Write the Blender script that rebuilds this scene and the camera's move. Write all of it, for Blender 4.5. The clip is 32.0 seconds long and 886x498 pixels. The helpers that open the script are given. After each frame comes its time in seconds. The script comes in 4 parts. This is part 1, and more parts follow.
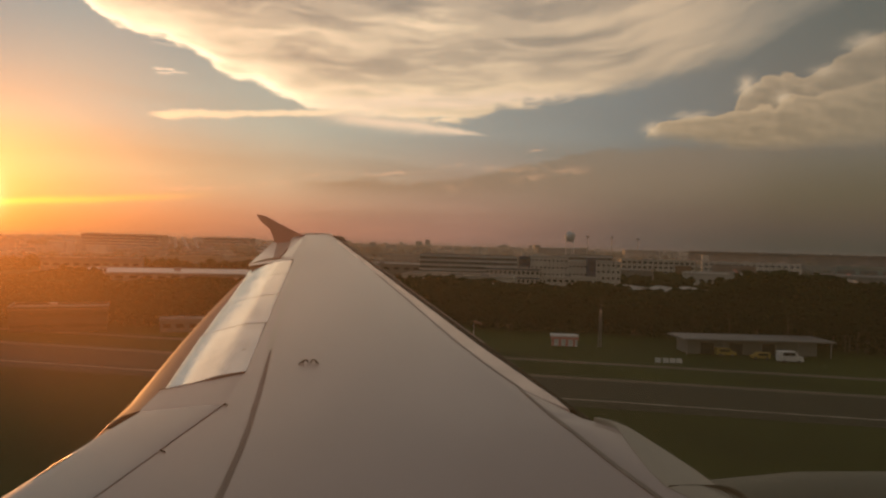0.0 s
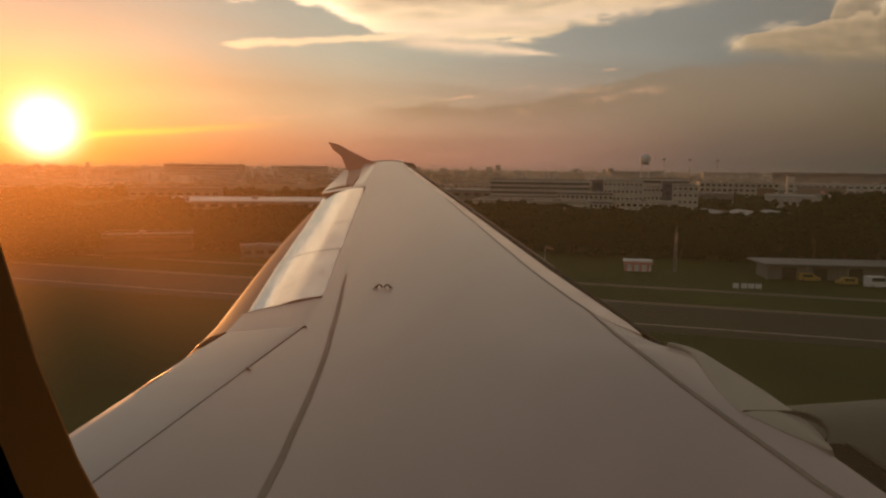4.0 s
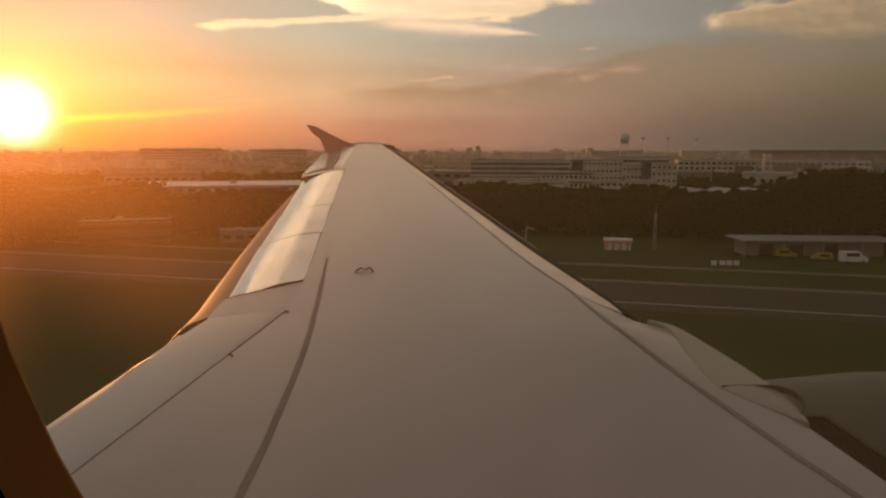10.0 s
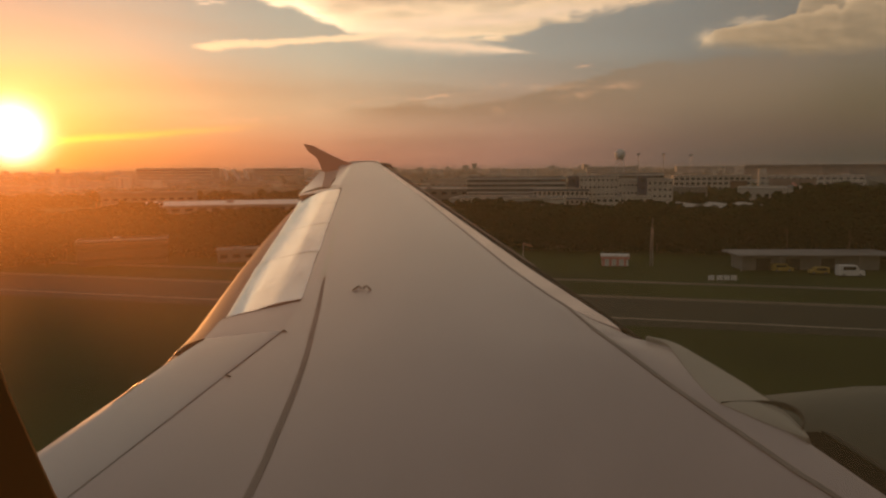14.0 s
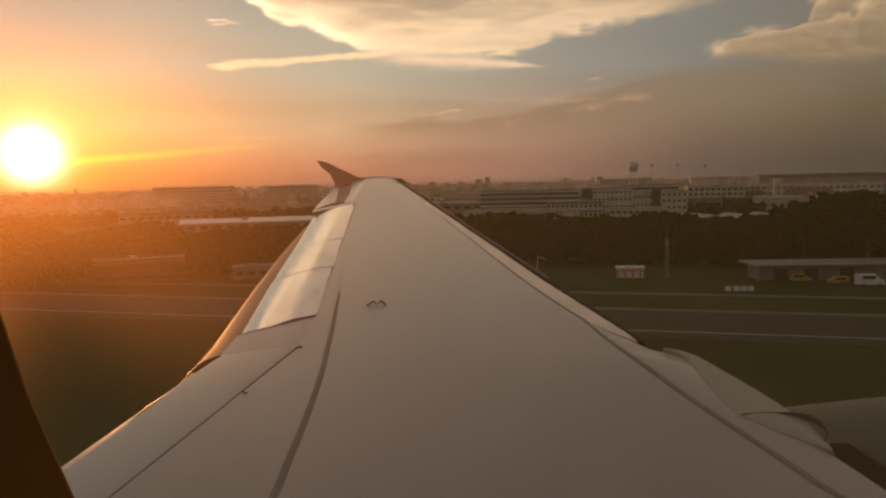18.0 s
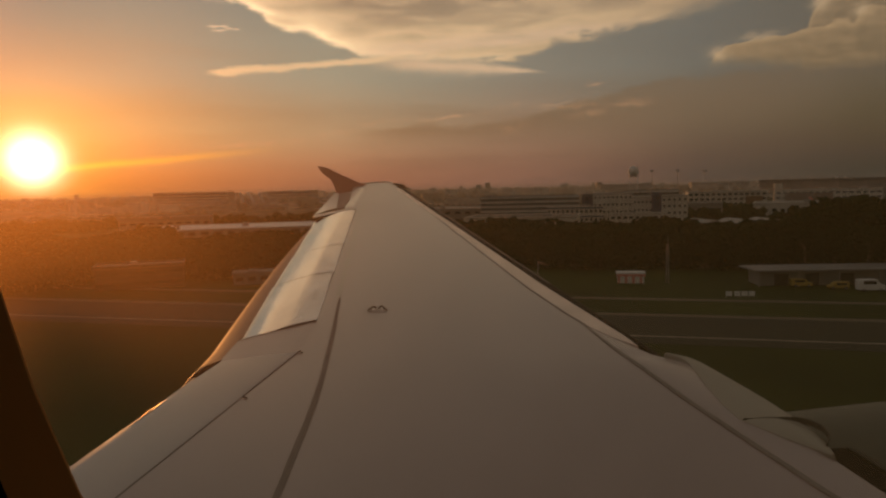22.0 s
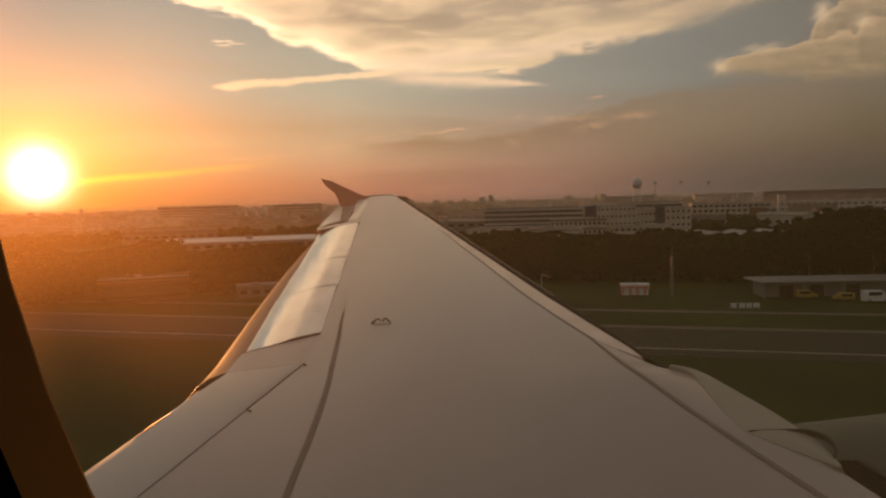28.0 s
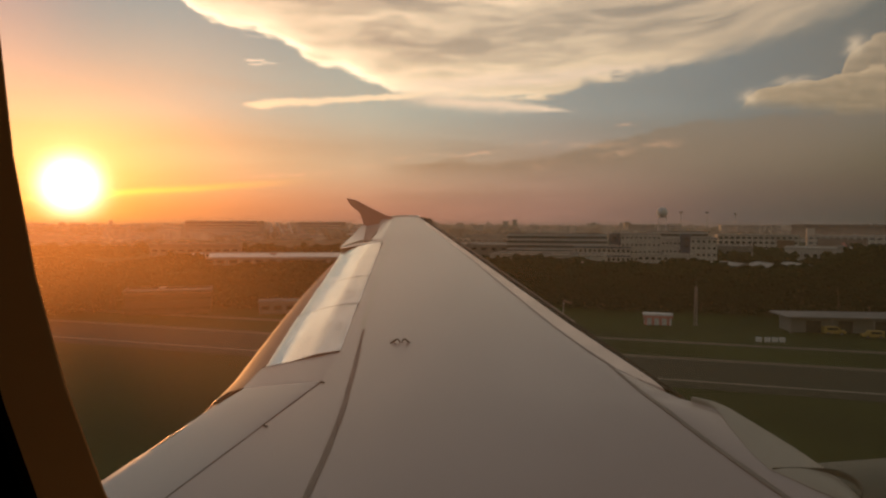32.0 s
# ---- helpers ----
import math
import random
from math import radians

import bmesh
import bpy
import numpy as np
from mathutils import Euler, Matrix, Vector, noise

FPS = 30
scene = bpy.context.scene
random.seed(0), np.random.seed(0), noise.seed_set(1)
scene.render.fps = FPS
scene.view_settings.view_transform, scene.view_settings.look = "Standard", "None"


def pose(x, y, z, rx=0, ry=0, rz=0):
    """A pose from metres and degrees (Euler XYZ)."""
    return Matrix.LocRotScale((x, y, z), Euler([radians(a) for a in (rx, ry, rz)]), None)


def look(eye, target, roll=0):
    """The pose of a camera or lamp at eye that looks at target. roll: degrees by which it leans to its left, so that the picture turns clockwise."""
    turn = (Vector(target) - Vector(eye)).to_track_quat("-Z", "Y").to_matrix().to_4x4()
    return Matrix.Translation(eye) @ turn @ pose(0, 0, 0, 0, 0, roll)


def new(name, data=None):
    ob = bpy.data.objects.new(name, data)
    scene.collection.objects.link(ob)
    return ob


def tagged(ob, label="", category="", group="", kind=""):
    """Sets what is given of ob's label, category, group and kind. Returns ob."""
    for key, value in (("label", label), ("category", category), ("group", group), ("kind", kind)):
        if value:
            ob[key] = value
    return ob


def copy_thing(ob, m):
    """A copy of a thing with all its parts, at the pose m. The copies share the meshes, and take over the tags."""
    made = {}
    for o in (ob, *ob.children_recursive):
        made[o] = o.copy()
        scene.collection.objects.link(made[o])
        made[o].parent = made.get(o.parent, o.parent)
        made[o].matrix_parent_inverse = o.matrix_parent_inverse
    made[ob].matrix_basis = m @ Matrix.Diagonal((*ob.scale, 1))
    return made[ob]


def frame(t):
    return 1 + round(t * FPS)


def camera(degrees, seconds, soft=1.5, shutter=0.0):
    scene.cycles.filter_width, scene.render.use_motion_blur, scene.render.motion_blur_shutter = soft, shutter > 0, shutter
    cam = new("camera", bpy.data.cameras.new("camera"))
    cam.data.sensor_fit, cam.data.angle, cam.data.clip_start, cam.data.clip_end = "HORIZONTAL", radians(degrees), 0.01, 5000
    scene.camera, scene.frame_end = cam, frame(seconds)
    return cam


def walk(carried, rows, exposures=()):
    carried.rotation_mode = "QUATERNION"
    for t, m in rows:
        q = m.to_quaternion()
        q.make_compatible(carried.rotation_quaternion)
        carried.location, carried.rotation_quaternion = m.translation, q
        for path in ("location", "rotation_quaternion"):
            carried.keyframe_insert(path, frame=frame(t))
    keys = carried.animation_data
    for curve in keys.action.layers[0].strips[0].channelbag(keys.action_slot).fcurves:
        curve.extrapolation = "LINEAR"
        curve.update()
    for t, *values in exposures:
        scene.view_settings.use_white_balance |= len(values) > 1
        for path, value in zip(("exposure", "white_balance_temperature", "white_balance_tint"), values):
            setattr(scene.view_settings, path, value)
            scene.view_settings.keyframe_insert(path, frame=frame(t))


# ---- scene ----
# Camera: held by hand at an aircraft window. Rows: seconds, yaw, pitch, roll in degrees, then the shift from EYE in centimetres.
EYE = Vector((0, 0, 25))
cam = camera(65.0, 32.0, soft=2.3)
PATH = [
    (0, 10.72, -0.45, 1.61, 0.1, 0.0, 0.0), (0.5, 11.03, 0.64, 0.67, 0.1, 0.0, 0.0), (1, 11.20, -1.03, 1.89, 0.1, 0.0, 0.0),
    (1.5, 11.78, -3.60, 1.83, 0.1, 0.0, 0.0), (2, 12.30, -3.54, 1.99, 0.1, 0.0, 0.0), (2.5, 13.58, -4.37, 1.64, 0.1, 0.0, 0.0),
    (3, 14.86, -5.61, 1.43, 0.1, 0.0, 0.0), (3.5, 16.50, -6.47, 0.82, 0.1, 0.0, 0.0), (5.5, 15.94, -6.81, 0.45, 0.2, 0.0, 0.2),
    (6, 15.99, -6.91, 0.66, 0.2, 0.0, 0.2), (6.5, 15.45, -7.17, 1.23, 0.2, 0.0, 0.2), (7, 14.84, -8.08, 0.85, 0.3, 0.0, 0.2),
    (7.5, 15.30, -8.85, 0.31, 0.2, 0.0, 0.1), (8, 15.63, -8.89, 0.28, 0.2, 0.0, 0.1), (8.5, 15.66, -9.16, 0.28, 0.2, 0.0, 0.1),
    (9, 15.55, -8.79, 0.25, 0.2, 0.0, 0.1), (9.5, 15.18, -8.31, 0.12, 0.2, 0.0, 0.1), (10, 14.85, -8.17, 0.06, 0.2, 0.0, 0.2),
    (10.5, 15.15, -7.88, -0.32, 0.2, 0.0, 0.2), (11, 14.76, -7.25, -0.66, 0.2, 0.0, 0.4), (11.5, 15.15, -7.02, -0.84, 0.2, 0.0, 0.4),
    (12, 15.10, -7.44, -0.83, 0.2, 0.1, 0.5), (12.5, 14.67, -6.92, -0.47, 0.2, 0.1, 0.5), (13, 14.41, -6.82, 0.30, 0.1, 0.1, 0.6),
    (13.5, 14.59, -6.78, -0.22, 0.1, 0.1, 0.6), (14, 14.62, -6.74, -0.43, 0.1, 0.1, 0.6), (14.5, 14.58, -6.61, -0.55, 0.1, 0.1, 0.6),
    (16.5, 16.08, -6.19, -1.07, 0.0, 0.0, 0.4), (17, 16.16, -6.63, -1.94, -0.1, 0.0, 0.4), (17.5, 16.13, -5.97, -1.72, -0.1, 0.1, 0.3),
    (18, 15.75, -5.54, -1.32, -0.1, 0.2, 0.2), (18.5, 16.15, -5.17, -1.84, -0.1, 0.2, 0.1), (19, 15.96, -5.09, -1.68, -0.1, 0.1, 0.0),
    (19.5, 15.98, -4.93, -2.02, -0.1, 0.1, -0.1), (20, 15.93, -5.08, -1.58, -0.1, 0.1, -0.1), (20.5, 16.10, -4.58, -1.39, -0.1, 0.1, -0.1),
    (21, 15.92, -4.98, -1.50, -0.1, 0.1, -0.1), (21.5, 15.80, -4.91, -1.53, -0.1, 0.2, -0.1), (22, 15.78, -5.09, -1.37, -0.2, 0.1, -0.1),
    (22.5, 15.63, -5.27, -1.85, -0.2, 0.1, -0.1), (23, 15.57, -5.35, -1.44, -0.3, 0.1, -0.1), (23.5, 15.22, -4.94, -1.19, -0.3, 0.0, -0.2),
    (24, 14.94, -4.78, -0.92, -0.3, 0.0, -0.2), (24.5, 15.28, -4.66, -0.91, -0.3, 0.0, -0.2), (25, 15.59, -4.52, -0.80, -0.3, -0.1, -0.2),
    (25.5, 15.63, -4.48, -0.77, -0.3, -0.1, -0.3), (27.5, 16.24, -3.87, -1.76, -0.2, -0.1, -0.4), (28, 16.05, -4.05, -1.59, -0.2, -0.2, -0.4),
    (28.5, 16.11, -3.99, -1.65, -0.2, -0.2, -0.5), (29, 16.17, -4.31, -1.66, -0.2, -0.2, -0.6), (29.5, 16.11, -4.28, -1.15, -0.2, -0.2, -0.6),
    (30, 16.93, -4.65, -1.40, -0.2, -0.2, -0.7), (30.5, 15.88, -2.58, -0.58, -0.1, -0.2, -0.7), (31, 15.16, -2.95, -1.94, -0.1, -0.2, -0.7),
    (31.5, 15.67, -3.25, -1.57, -0.1, -0.2, -0.7), (32, 17.87, -2.19, 0.25, -0.1, -0.2, -0.7),
]


def aim(yaw, pitch, roll, x, y, z):
    a, e = radians(yaw), radians(pitch)
    eye = EYE + Vector((x, y, z)) * .01
    return look(eye, eye + Vector((-math.sin(a) * math.cos(e), math.cos(a) * math.cos(e), math.sin(e))), roll)


EXPOSURE = [(0, 0), (3, .08), (7, -.03), (9, .16), (11, .18), (13, .1), (18, .03), (19, 0), (20, -.33), (22, -.58), (23, -.42), (24, -.32), (25, -.17), (28, -.04), (30, -.24), (31, -.13), (32, 0)]
KELVIN = [(0, 5620), (3, 5760), (8, 6050), (13, 6020), (19, 6040), (22, 6350), (25, 6050), (28, 6060), (30, 5520), (32, 5500)]


def kelvin(t):
    return float(np.interp(t, [k[0] for k in KELVIN], [k[1] for k in KELVIN]))


walk(cam, [(row[0], aim(*row[1:])) for row in PATH], [(t, e, kelvin(t), float(np.interp(t, (0, 3, 8, 28, 30, 32), (7, 7, 10, 9, 6, 6)))) for t, e in EXPOSURE])

# ---------------------------------------------------------------- light
SUN_AZ, SUN_EL = 46.0, 2.6          # degrees, azimuth to the left of +y
world = bpy.data.worlds.new("evening_sky")
scene.world = world
world.use_nodes = True
nt = world.node_tree
nt.nodes.clear()


class N:
    """A value socket with arithmetic, for building node trees."""
    tree = nt

    def __init__(self, sock):
        self.s = sock

    def __add__(self, o): return op("ADD", self, o)
    def __radd__(self, o): return op("ADD", o, self)
    def __sub__(self, o): return op("SUBTRACT", self, o)
    def __rsub__(self, o): return op("SUBTRACT", o, self)
    def __mul__(self, o): return op("MULTIPLY", self, o)
    def __rmul__(self, o): return op("MULTIPLY", o, self)
    def __truediv__(self, o): return op("DIVIDE", self, o)


def wire(sock, v):
    if isinstance(v, N):
        N.tree.links.new(v.s, sock)
    else:
        sock.default_value = v


def op(kind, *args, clamp=False):
    n = N.tree.nodes.new("ShaderNodeMath")
    n.operation, n.use_clamp = kind, clamp
    for i, a in enumerate(args):
        wire(n.inputs[i], a)
    return N(n.outputs[0])


def smooth(v, lo, hi):
    n = N.tree.nodes.new("ShaderNodeMapRange")
    n.interpolation_type = "SMOOTHSTEP"
    for i, a in enumerate((v, lo, hi, 0.0, 1.0)):
        wire(n.inputs[i], a)
    return N(n.outputs[0])


def vec(x, y, z):
    n = N.tree.nodes.new("ShaderNodeCombineXYZ")
    for i, a in enumerate((x, y, z)):
        wire(n.inputs[i], a)
    return N(n.outputs[0])


def noise_tex(v, scale, detail=4.0, rough=0.55, warp=0.0):
    n = N.tree.nodes.new("ShaderNodeTexNoise")
    if v is not None:
        wire(n.inputs["Vector"], v)
    n.inputs["Scale"].default_value, n.inputs["Detail"].default_value = scale, detail
    n.inputs["Roughness"].default_value, n.inputs["Distortion"].default_value = rough, warp
    return N(n.outputs["Fac"])


def ramp(v, stops):
    """Colour ramp; stops of (place, r, g, b)."""
    n = N.tree.nodes.new("ShaderNodeValToRGB")
    wire(n.inputs[0], v)
    els = n.color_ramp.elements
    while len(els) < len(stops):
        els.new(0.5)
    for e, (p, r, g, b) in zip(els, stops):
        e.position, e.color = p, (r, g, b, 1)
    return N(n.outputs[0])


def mixc(f, a, b, blend="MIX"):
    n = N.tree.nodes.new("ShaderNodeMix")
    n.data_type, n.blend_type = "RGBA", blend
    wire(n.inputs[0], f)
    for i, c in ((6, a), (7, b)):
        wire(n.inputs[i], c if isinstance(c, N) else (*c, 1))
    return N(n.outputs[2])


def curve(v, pts, lo, hi, top):
    """A curve through pts of (x, y), x from lo to hi and y from 0 to top."""
    n = N.tree.nodes.new("ShaderNodeFloatCurve")
    wire(n.inputs[1], (v - lo) / (hi - lo))
    c = n.mapping.curves[0]
    pts = sorted(pts)
    while len(c.points) < len(pts):
        c.points.new(0.5, 0.5)
    for p, (x, y) in zip(c.points, pts):
        p.location, p.handle_type = ((x - lo) / (hi - lo), y / top), "VECTOR"
    n.mapping.update()
    return N(n.outputs[0]) * top


def build_sky():
    geo = nt.nodes.new("ShaderNodeTexCoord")
    sep = nt.nodes.new("ShaderNodeSeparateXYZ")
    nt.links.new(geo.outputs["Generated"], sep.inputs[0])
    x, y, z = (N(o) for o in sep.outputs)
    az = op("ARCTAN2", 0 - x, y) * 57.29578
    el = op("ARCSINE", z) * 57.29578 - .2
    # base colours along the azimuth, at four heights
    f = (az + 60) / 150
    low = ramp(f, [(0.0, .13, .105, .085), (.22, .066, .062, .043), (.3, .078, .069, .049), (.37, .135, .10, .075), (.46, .365, .19, .125), (.56, .49, .218, .122),
                   (.66, .50, .195, .07), (.71, .48, .165, .035), (.85, .45, .18, .06), (1.0, .17, .125, .10)])
    mid = ramp(f, [(0.0, .14, .12, .10), (.22, .080, .075, .055), (.3, .090, .083, .063), (.37, .165, .14, .112), (.46, .36, .25, .19), (.56, .475, .38, .26),
                   (.66, .25, .325, .235), (.71, .18, .30, .225), (.85, .45, .28, .16), (1.0, .17, .14, .12)])
    high = ramp(f, [(0.0, .13, .11, .10), (.3, .15, .13, .115), (.37, .165, .185, .185), (.46, .265, .28, .255), (.56, .32, .39, .33),
                    (.66, .09, .30, .31), (.71, .0, .235, .295), (.85, .28, .25, .22), (1.0, .13, .12, .11)])
    top = ramp(f, [(0.0, .08, .08, .07), (.27, .10, .102, .088), (.4, .165, .165, .155), (.66, .09, .26, .29), (.8, .1, .17, .24), (1.0, .12, .12, .125)])
    col = mixc(smooth(el, 0.0, 5.0), low, mid)
    col = mixc(smooth(el, 4.0, 9.5), col, high)
    col = mixc(smooth(el, 9.0, 17.0), col, top)
    # uneven haze bands
    bands = noise_tex(vec(az * 0.05, el * 0.42, 3.1), 1.0, 5.0, 0.6, 0.4)
    col = mixc(smooth(bands, .35, .75) * .55 * smooth(el, 15.0, 6.0), col, mixc(.5, col, (.10, .075, .07)), "MIX")
    wob = noise_tex(vec(az * 0.28, el * 0.55, 0.0), 1.0, 8.0, 0.62, 0.3) - .5
    fine = noise_tex(vec(az * 0.9, el * 1.8, 7.0), 1.0, 6.0, 0.6, 0.5) - .5
    right = op("MAXIMUM", 6.0 - az, 0.0)
    across = el - right * right * .011 + az * .02
    roll = noise_tex(vec(az * .10, el * .22, 11.0), 1.0, 2.0, 0.5) - .5
    streak = noise_tex(vec(az * 0.07, across * 0.36 + roll * 1.5, 2.0), 1.0, 5.0, 0.5, 0.8)
    thread = noise_tex(vec(az * 0.2, across * .9 + roll * 2.4, 5.0), 1.0, 5.0, 0.5, 0.9)
    near = smooth(az, -10.0, 30.0)
    # the great cloud overhead with its lit rim
    edge = curve(az, [(-30, 19.5), (-20.5, 19), (-18.3, 17.2), (-16.5, 16.3), (-15, 15.7), (-13.9, 15.1), (-12.8, 14.4), (-10.8, 13.75), (-8.4, 13.1), (-5.9, 12.6), (-3.7, 12.1), (-1.5, 11.7), (1.6, 11.35), (4.3, 11.0),
                      (6.6, 10.55), (8.2, 10.0), (9.6, 9.6), (12.1, 9.55), (14.9, 9.8), (17.7, 10.0), (20, 10.05), (22.4, 10.3), (23.6, 10.8), (24.9, 11.45), (25.8, 11.95), (27.7, 12.0), (29, 12.6), (30.1, 13.3), (31.3, 14.0),
                      (33, 14.45), (35, 14.6), (36.8, 15.05), (38.2, 16), (40, 17.5), (45, 19.5)], -30, 60, 20)
    wisp = noise_tex(vec(az * .34, across * 1.25 + roll * 1.2, 21.0), 1.0, 7.0, 0.6, 0.5) - .5
    d = el - edge + wob * 1.1 + fine * .7 + wisp * 1.5
    patch = noise_tex(vec(az * .05, across * .22, 9.0), 1.0, 4.0, 0.5, 0.15)
    veil = noise_tex(vec(az * .06, across * .46 + roll * .8, 31.0), 1.0, 5.0, 0.52, 0.15)
    sunward = smooth(az, -4.0, 10.0)
    tone = smooth(patch, .40, .60) * .30 + smooth(veil, .43, .58) * .42 + smooth(streak, .45, .57) * .24 + smooth(thread, .48, .64) * .22 * sunward
    tone = op("MINIMUM", tone * (smooth(wisp, -.25, .2) * .3 * sunward + 1 - sunward * .3) + .02, 1.0)
    body = mixc(tone, (.29, .225, .165), (1.05, .72, .42))
    body = mixc(smooth(az, 16.0, -12.0) * .8, body, mixc(tone, (.25, .197, .145), (.70, .465, .265)))
    body = mixc(smooth(az, -5.0, -16.0) * .75, body, mixc(tone, (.17, .155, .13), (.30, .245, .175)))
    rim = op("EXPONENT", op("MAXIMUM", d - .35, 0.0) * (smooth(az, 26.0, 12.0) * -.9 - 1.15)) * (smooth(az, 15.0, 27.0) * .75 + smooth(az, 4.0, 14.0) * .25) * (smooth(streak, .35, .55) * .35 + .65)
    body = mixc(rim, body, (2.1, 1.5, .85))
    # second lit fold above the tip
    fold = el - 11.1 - (14 - az) * .06 + wob * 1.6
    body = mixc(op("EXPONENT", op("POWER", fold / .5, 2.0) * -1.0) * smooth(az, 27.0, 20.0) * smooth(az, -3.0, 7.0) * .55, body, (.98, .68, .46))
    soft = smooth(az, 9.0, -10.0)
    col = mixc(smooth(d, -.15 - soft * .35, .45 + soft * 1.3) * smooth(el, 40.0, 15.0) * (1 - smooth(az, -9.0, -17.0) * .35), col, body)
    # a tongue running out from the rim, and the thin streak under it
    c = el - (9.45 - (15.5 - az) * .085) + fine * .5 + wisp * .5
    w = smooth(az, 6.0, 15.0) * .45 + .08
    s = op("EXPONENT", op("POWER", op("ABSOLUTE", c / w), 2.0) * -1.0) * smooth(az, 6.6, 9.5) * smooth(az, 24.0, 17.0)
    col = mixc(s * .9, col, (.98, .68, .44))
    c = el - (8.95 + (33.4 - az) * .085) + fine * .5 + wisp * .35
    w = smooth(az, 34.0, 32.0) * .21 + smooth(az, 29.0, 32.0) * .1 + .04
    s = op("EXPONENT", op("POWER", op("ABSOLUTE", c / w), 4.0) * -1.0) * smooth(az, 34.2, 33.0) * smooth(az, 17.0, 21.0) * (smooth(thread, .3, .55) * .5 + .5)
    col = mixc(s * .95, col, (1.05, .74, .44))
    for e0, a0, a1, k in ((12.30, 33.6, 32.2, .8), (12.0, 33.3, 32.4, .7), (12.15, 32.4, 31.3, .6), (14.1, 33.8, 32.2, .25)):
        c = el - e0 + fine * .5
        s = op("EXPONENT", op("POWER", op("ABSOLUTE", c / .075), 2.0) * -1.0) * smooth(az, a0 + .3, a0 - .2) * smooth(az, a1 - .3, a1 + .3)
        col = mixc(s * k, col, (.98, .76, .52))
    # heaped cloud away from the sun, lobe by lobe, the far ones first
    curl = noise_tex(vec(az * 0.42, el * 0.8, 14.0), 1.0, 5.0, 0.55, 0.2) - .5
    curl2 = noise_tex(vec(az * 0.42 - .16, el * 0.8 + .16, 14.0), 1.0, 3.0, 0.5, 0.2) - .5
    relief = smooth(curl2 - curl, -.13, .16)
    back = curve(az, [(-40, 17.0), (-26, 16.4), (-21.3, 15.2), (-20.2, 14.9), (-19.4, 14.3), (-18.4, 13.7), (-17.2, 12.9), (-16.5, 12.6), (-15.5, 12.85), (-14, 12.9), (-13.1, 12.65), (-12.6, 12.3), (-12.1, 11.6), (-11.7, 10.8), (-11.2, 6), (0, 0)], -40, 0, 20)
    front = curve(az, [(-40, 13.6), (-24, 13.1), (-21.4, 12.4), (-19.8, 11.9), (-18.4, 11.5), (-17, 11.2), (-15.9, 11.45), (-15, 11.3), (-14.5, 10.75), (-13.3, 10.8), (-12.1, 10.6), (-10.9, 10.4), (-8.9, 10.2), (-6.6, 9.7), (-5.6, 9.2), (-5.1, 8.6), (-4.9, 7), (0, 0)], -40, 0, 20)
    for crest, bright, k in ((back, .85, .88), (front, 1.0, .95)):
        depth = crest - el + curl * 1.5 + fine * .7
        far = smooth(az, -13.0, -24.0)
        floor_ = 8.75 - smooth(az, -5.0, -13.0) * .95
        mask = smooth(depth, 0.0, .18 + far * .3) * smooth(el - floor_ + curl * .8 + fine * .5, -.7, .7 + far * .9)
        lit = op("EXPONENT", op("MAXIMUM", depth, 0.0) * -1.5)
        tint = mixc(lit * .75 * bright + relief * .2, (.235, .165, .105), (.66, .43, .235))
        tint = mixc(far * .45, tint, (.23, .178, .118))
        col = mixc(mask * k, col, tint)
    # sunlit flanks of its lobes
    for a0, e0, wa, we, k in ((-12.5, 12.1, .55, .6, .75), (-14.9, 11.15, .45, .4, .7), (-5.8, 9.25, .7, .45, .7), (-8.6, 10.1, 1.2, .22, .45), (-20.0, 14.5, 1.1, .5, .5), (-17.6, 12.9, .8, .35, .4)):
        q = op("POWER", (az - a0 + fine * 1.2) / wa, 2.0) + op("POWER", (el - e0 + curl * 1.2) / we, 2.0)
        col = mixc(op("EXPONENT", q * -1.0) * k, col, (.78, .54, .32))
    # small pink tufts over the dark bank
    for a0, e0, wa, we, k in ((9.9, 4.55, .9, .34, .6), (3.9, 5.35, 1.2, .3, .75), (5.0, 6.1, 1.9, .2, .75), (.6, 6.0, 1.3, .26, .8), (3.3, 7.6, .5, .14, .5), (10.2, 6.1, .9, .1, .35), (14.6, 5.5, 2.4, .09, .45), (24.2, 4.45, 1.2, .1, .4), (20.0, 5.15, 2.0, .07, .4), (30.0, 3.6, 4.0, .1, .4)):
        q = op("POWER", (az - a0) / wa, 2.0) + op("POWER", op("ABSOLUTE", (el - e0 + wob * 1.2 + fine * .4 - (a0 - az) * .06) / we), 2.0)
        col = mixc(op("EXPONENT", q * -1.0) * smooth(fine, -.12, .1) * k * 1.6, col, (.76, .43, .26))
    # grey bank: a flat wedge with an uneven upper edge
    roof = 5.0 + smooth(az, 13.0, -4.0) * 2.9 - smooth(az, 17.0, 24.0) * .6
    bank = smooth(roof - el + wob * 1.6 + fine * .5, -.1, .5) * smooth(el, 2.6, 4.6 + smooth(az, 12.0, -4.0) * 1.5) * smooth(az, 25.0, 18.0) * smooth(az, -20.0, -6.0)
    col = mixc(bank * .65, col, (.19, .133, .10))
    # made-up veil over the unseen upper sky, toned to set the wing's light
    upper = mixc(smooth(patch, .35, .65), (.17, .139, .117), (.235, .193, .158))
    upper = mixc(smooth(az, 12.0, -25.0) * .75, upper, (.085, .078, .062))
    col = mixc(smooth(el, 19.0, 32.0), col, upper)
    # sun, its glow and the bright bar beside it
    a, e = radians(SUN_AZ), radians(SUN_EL)
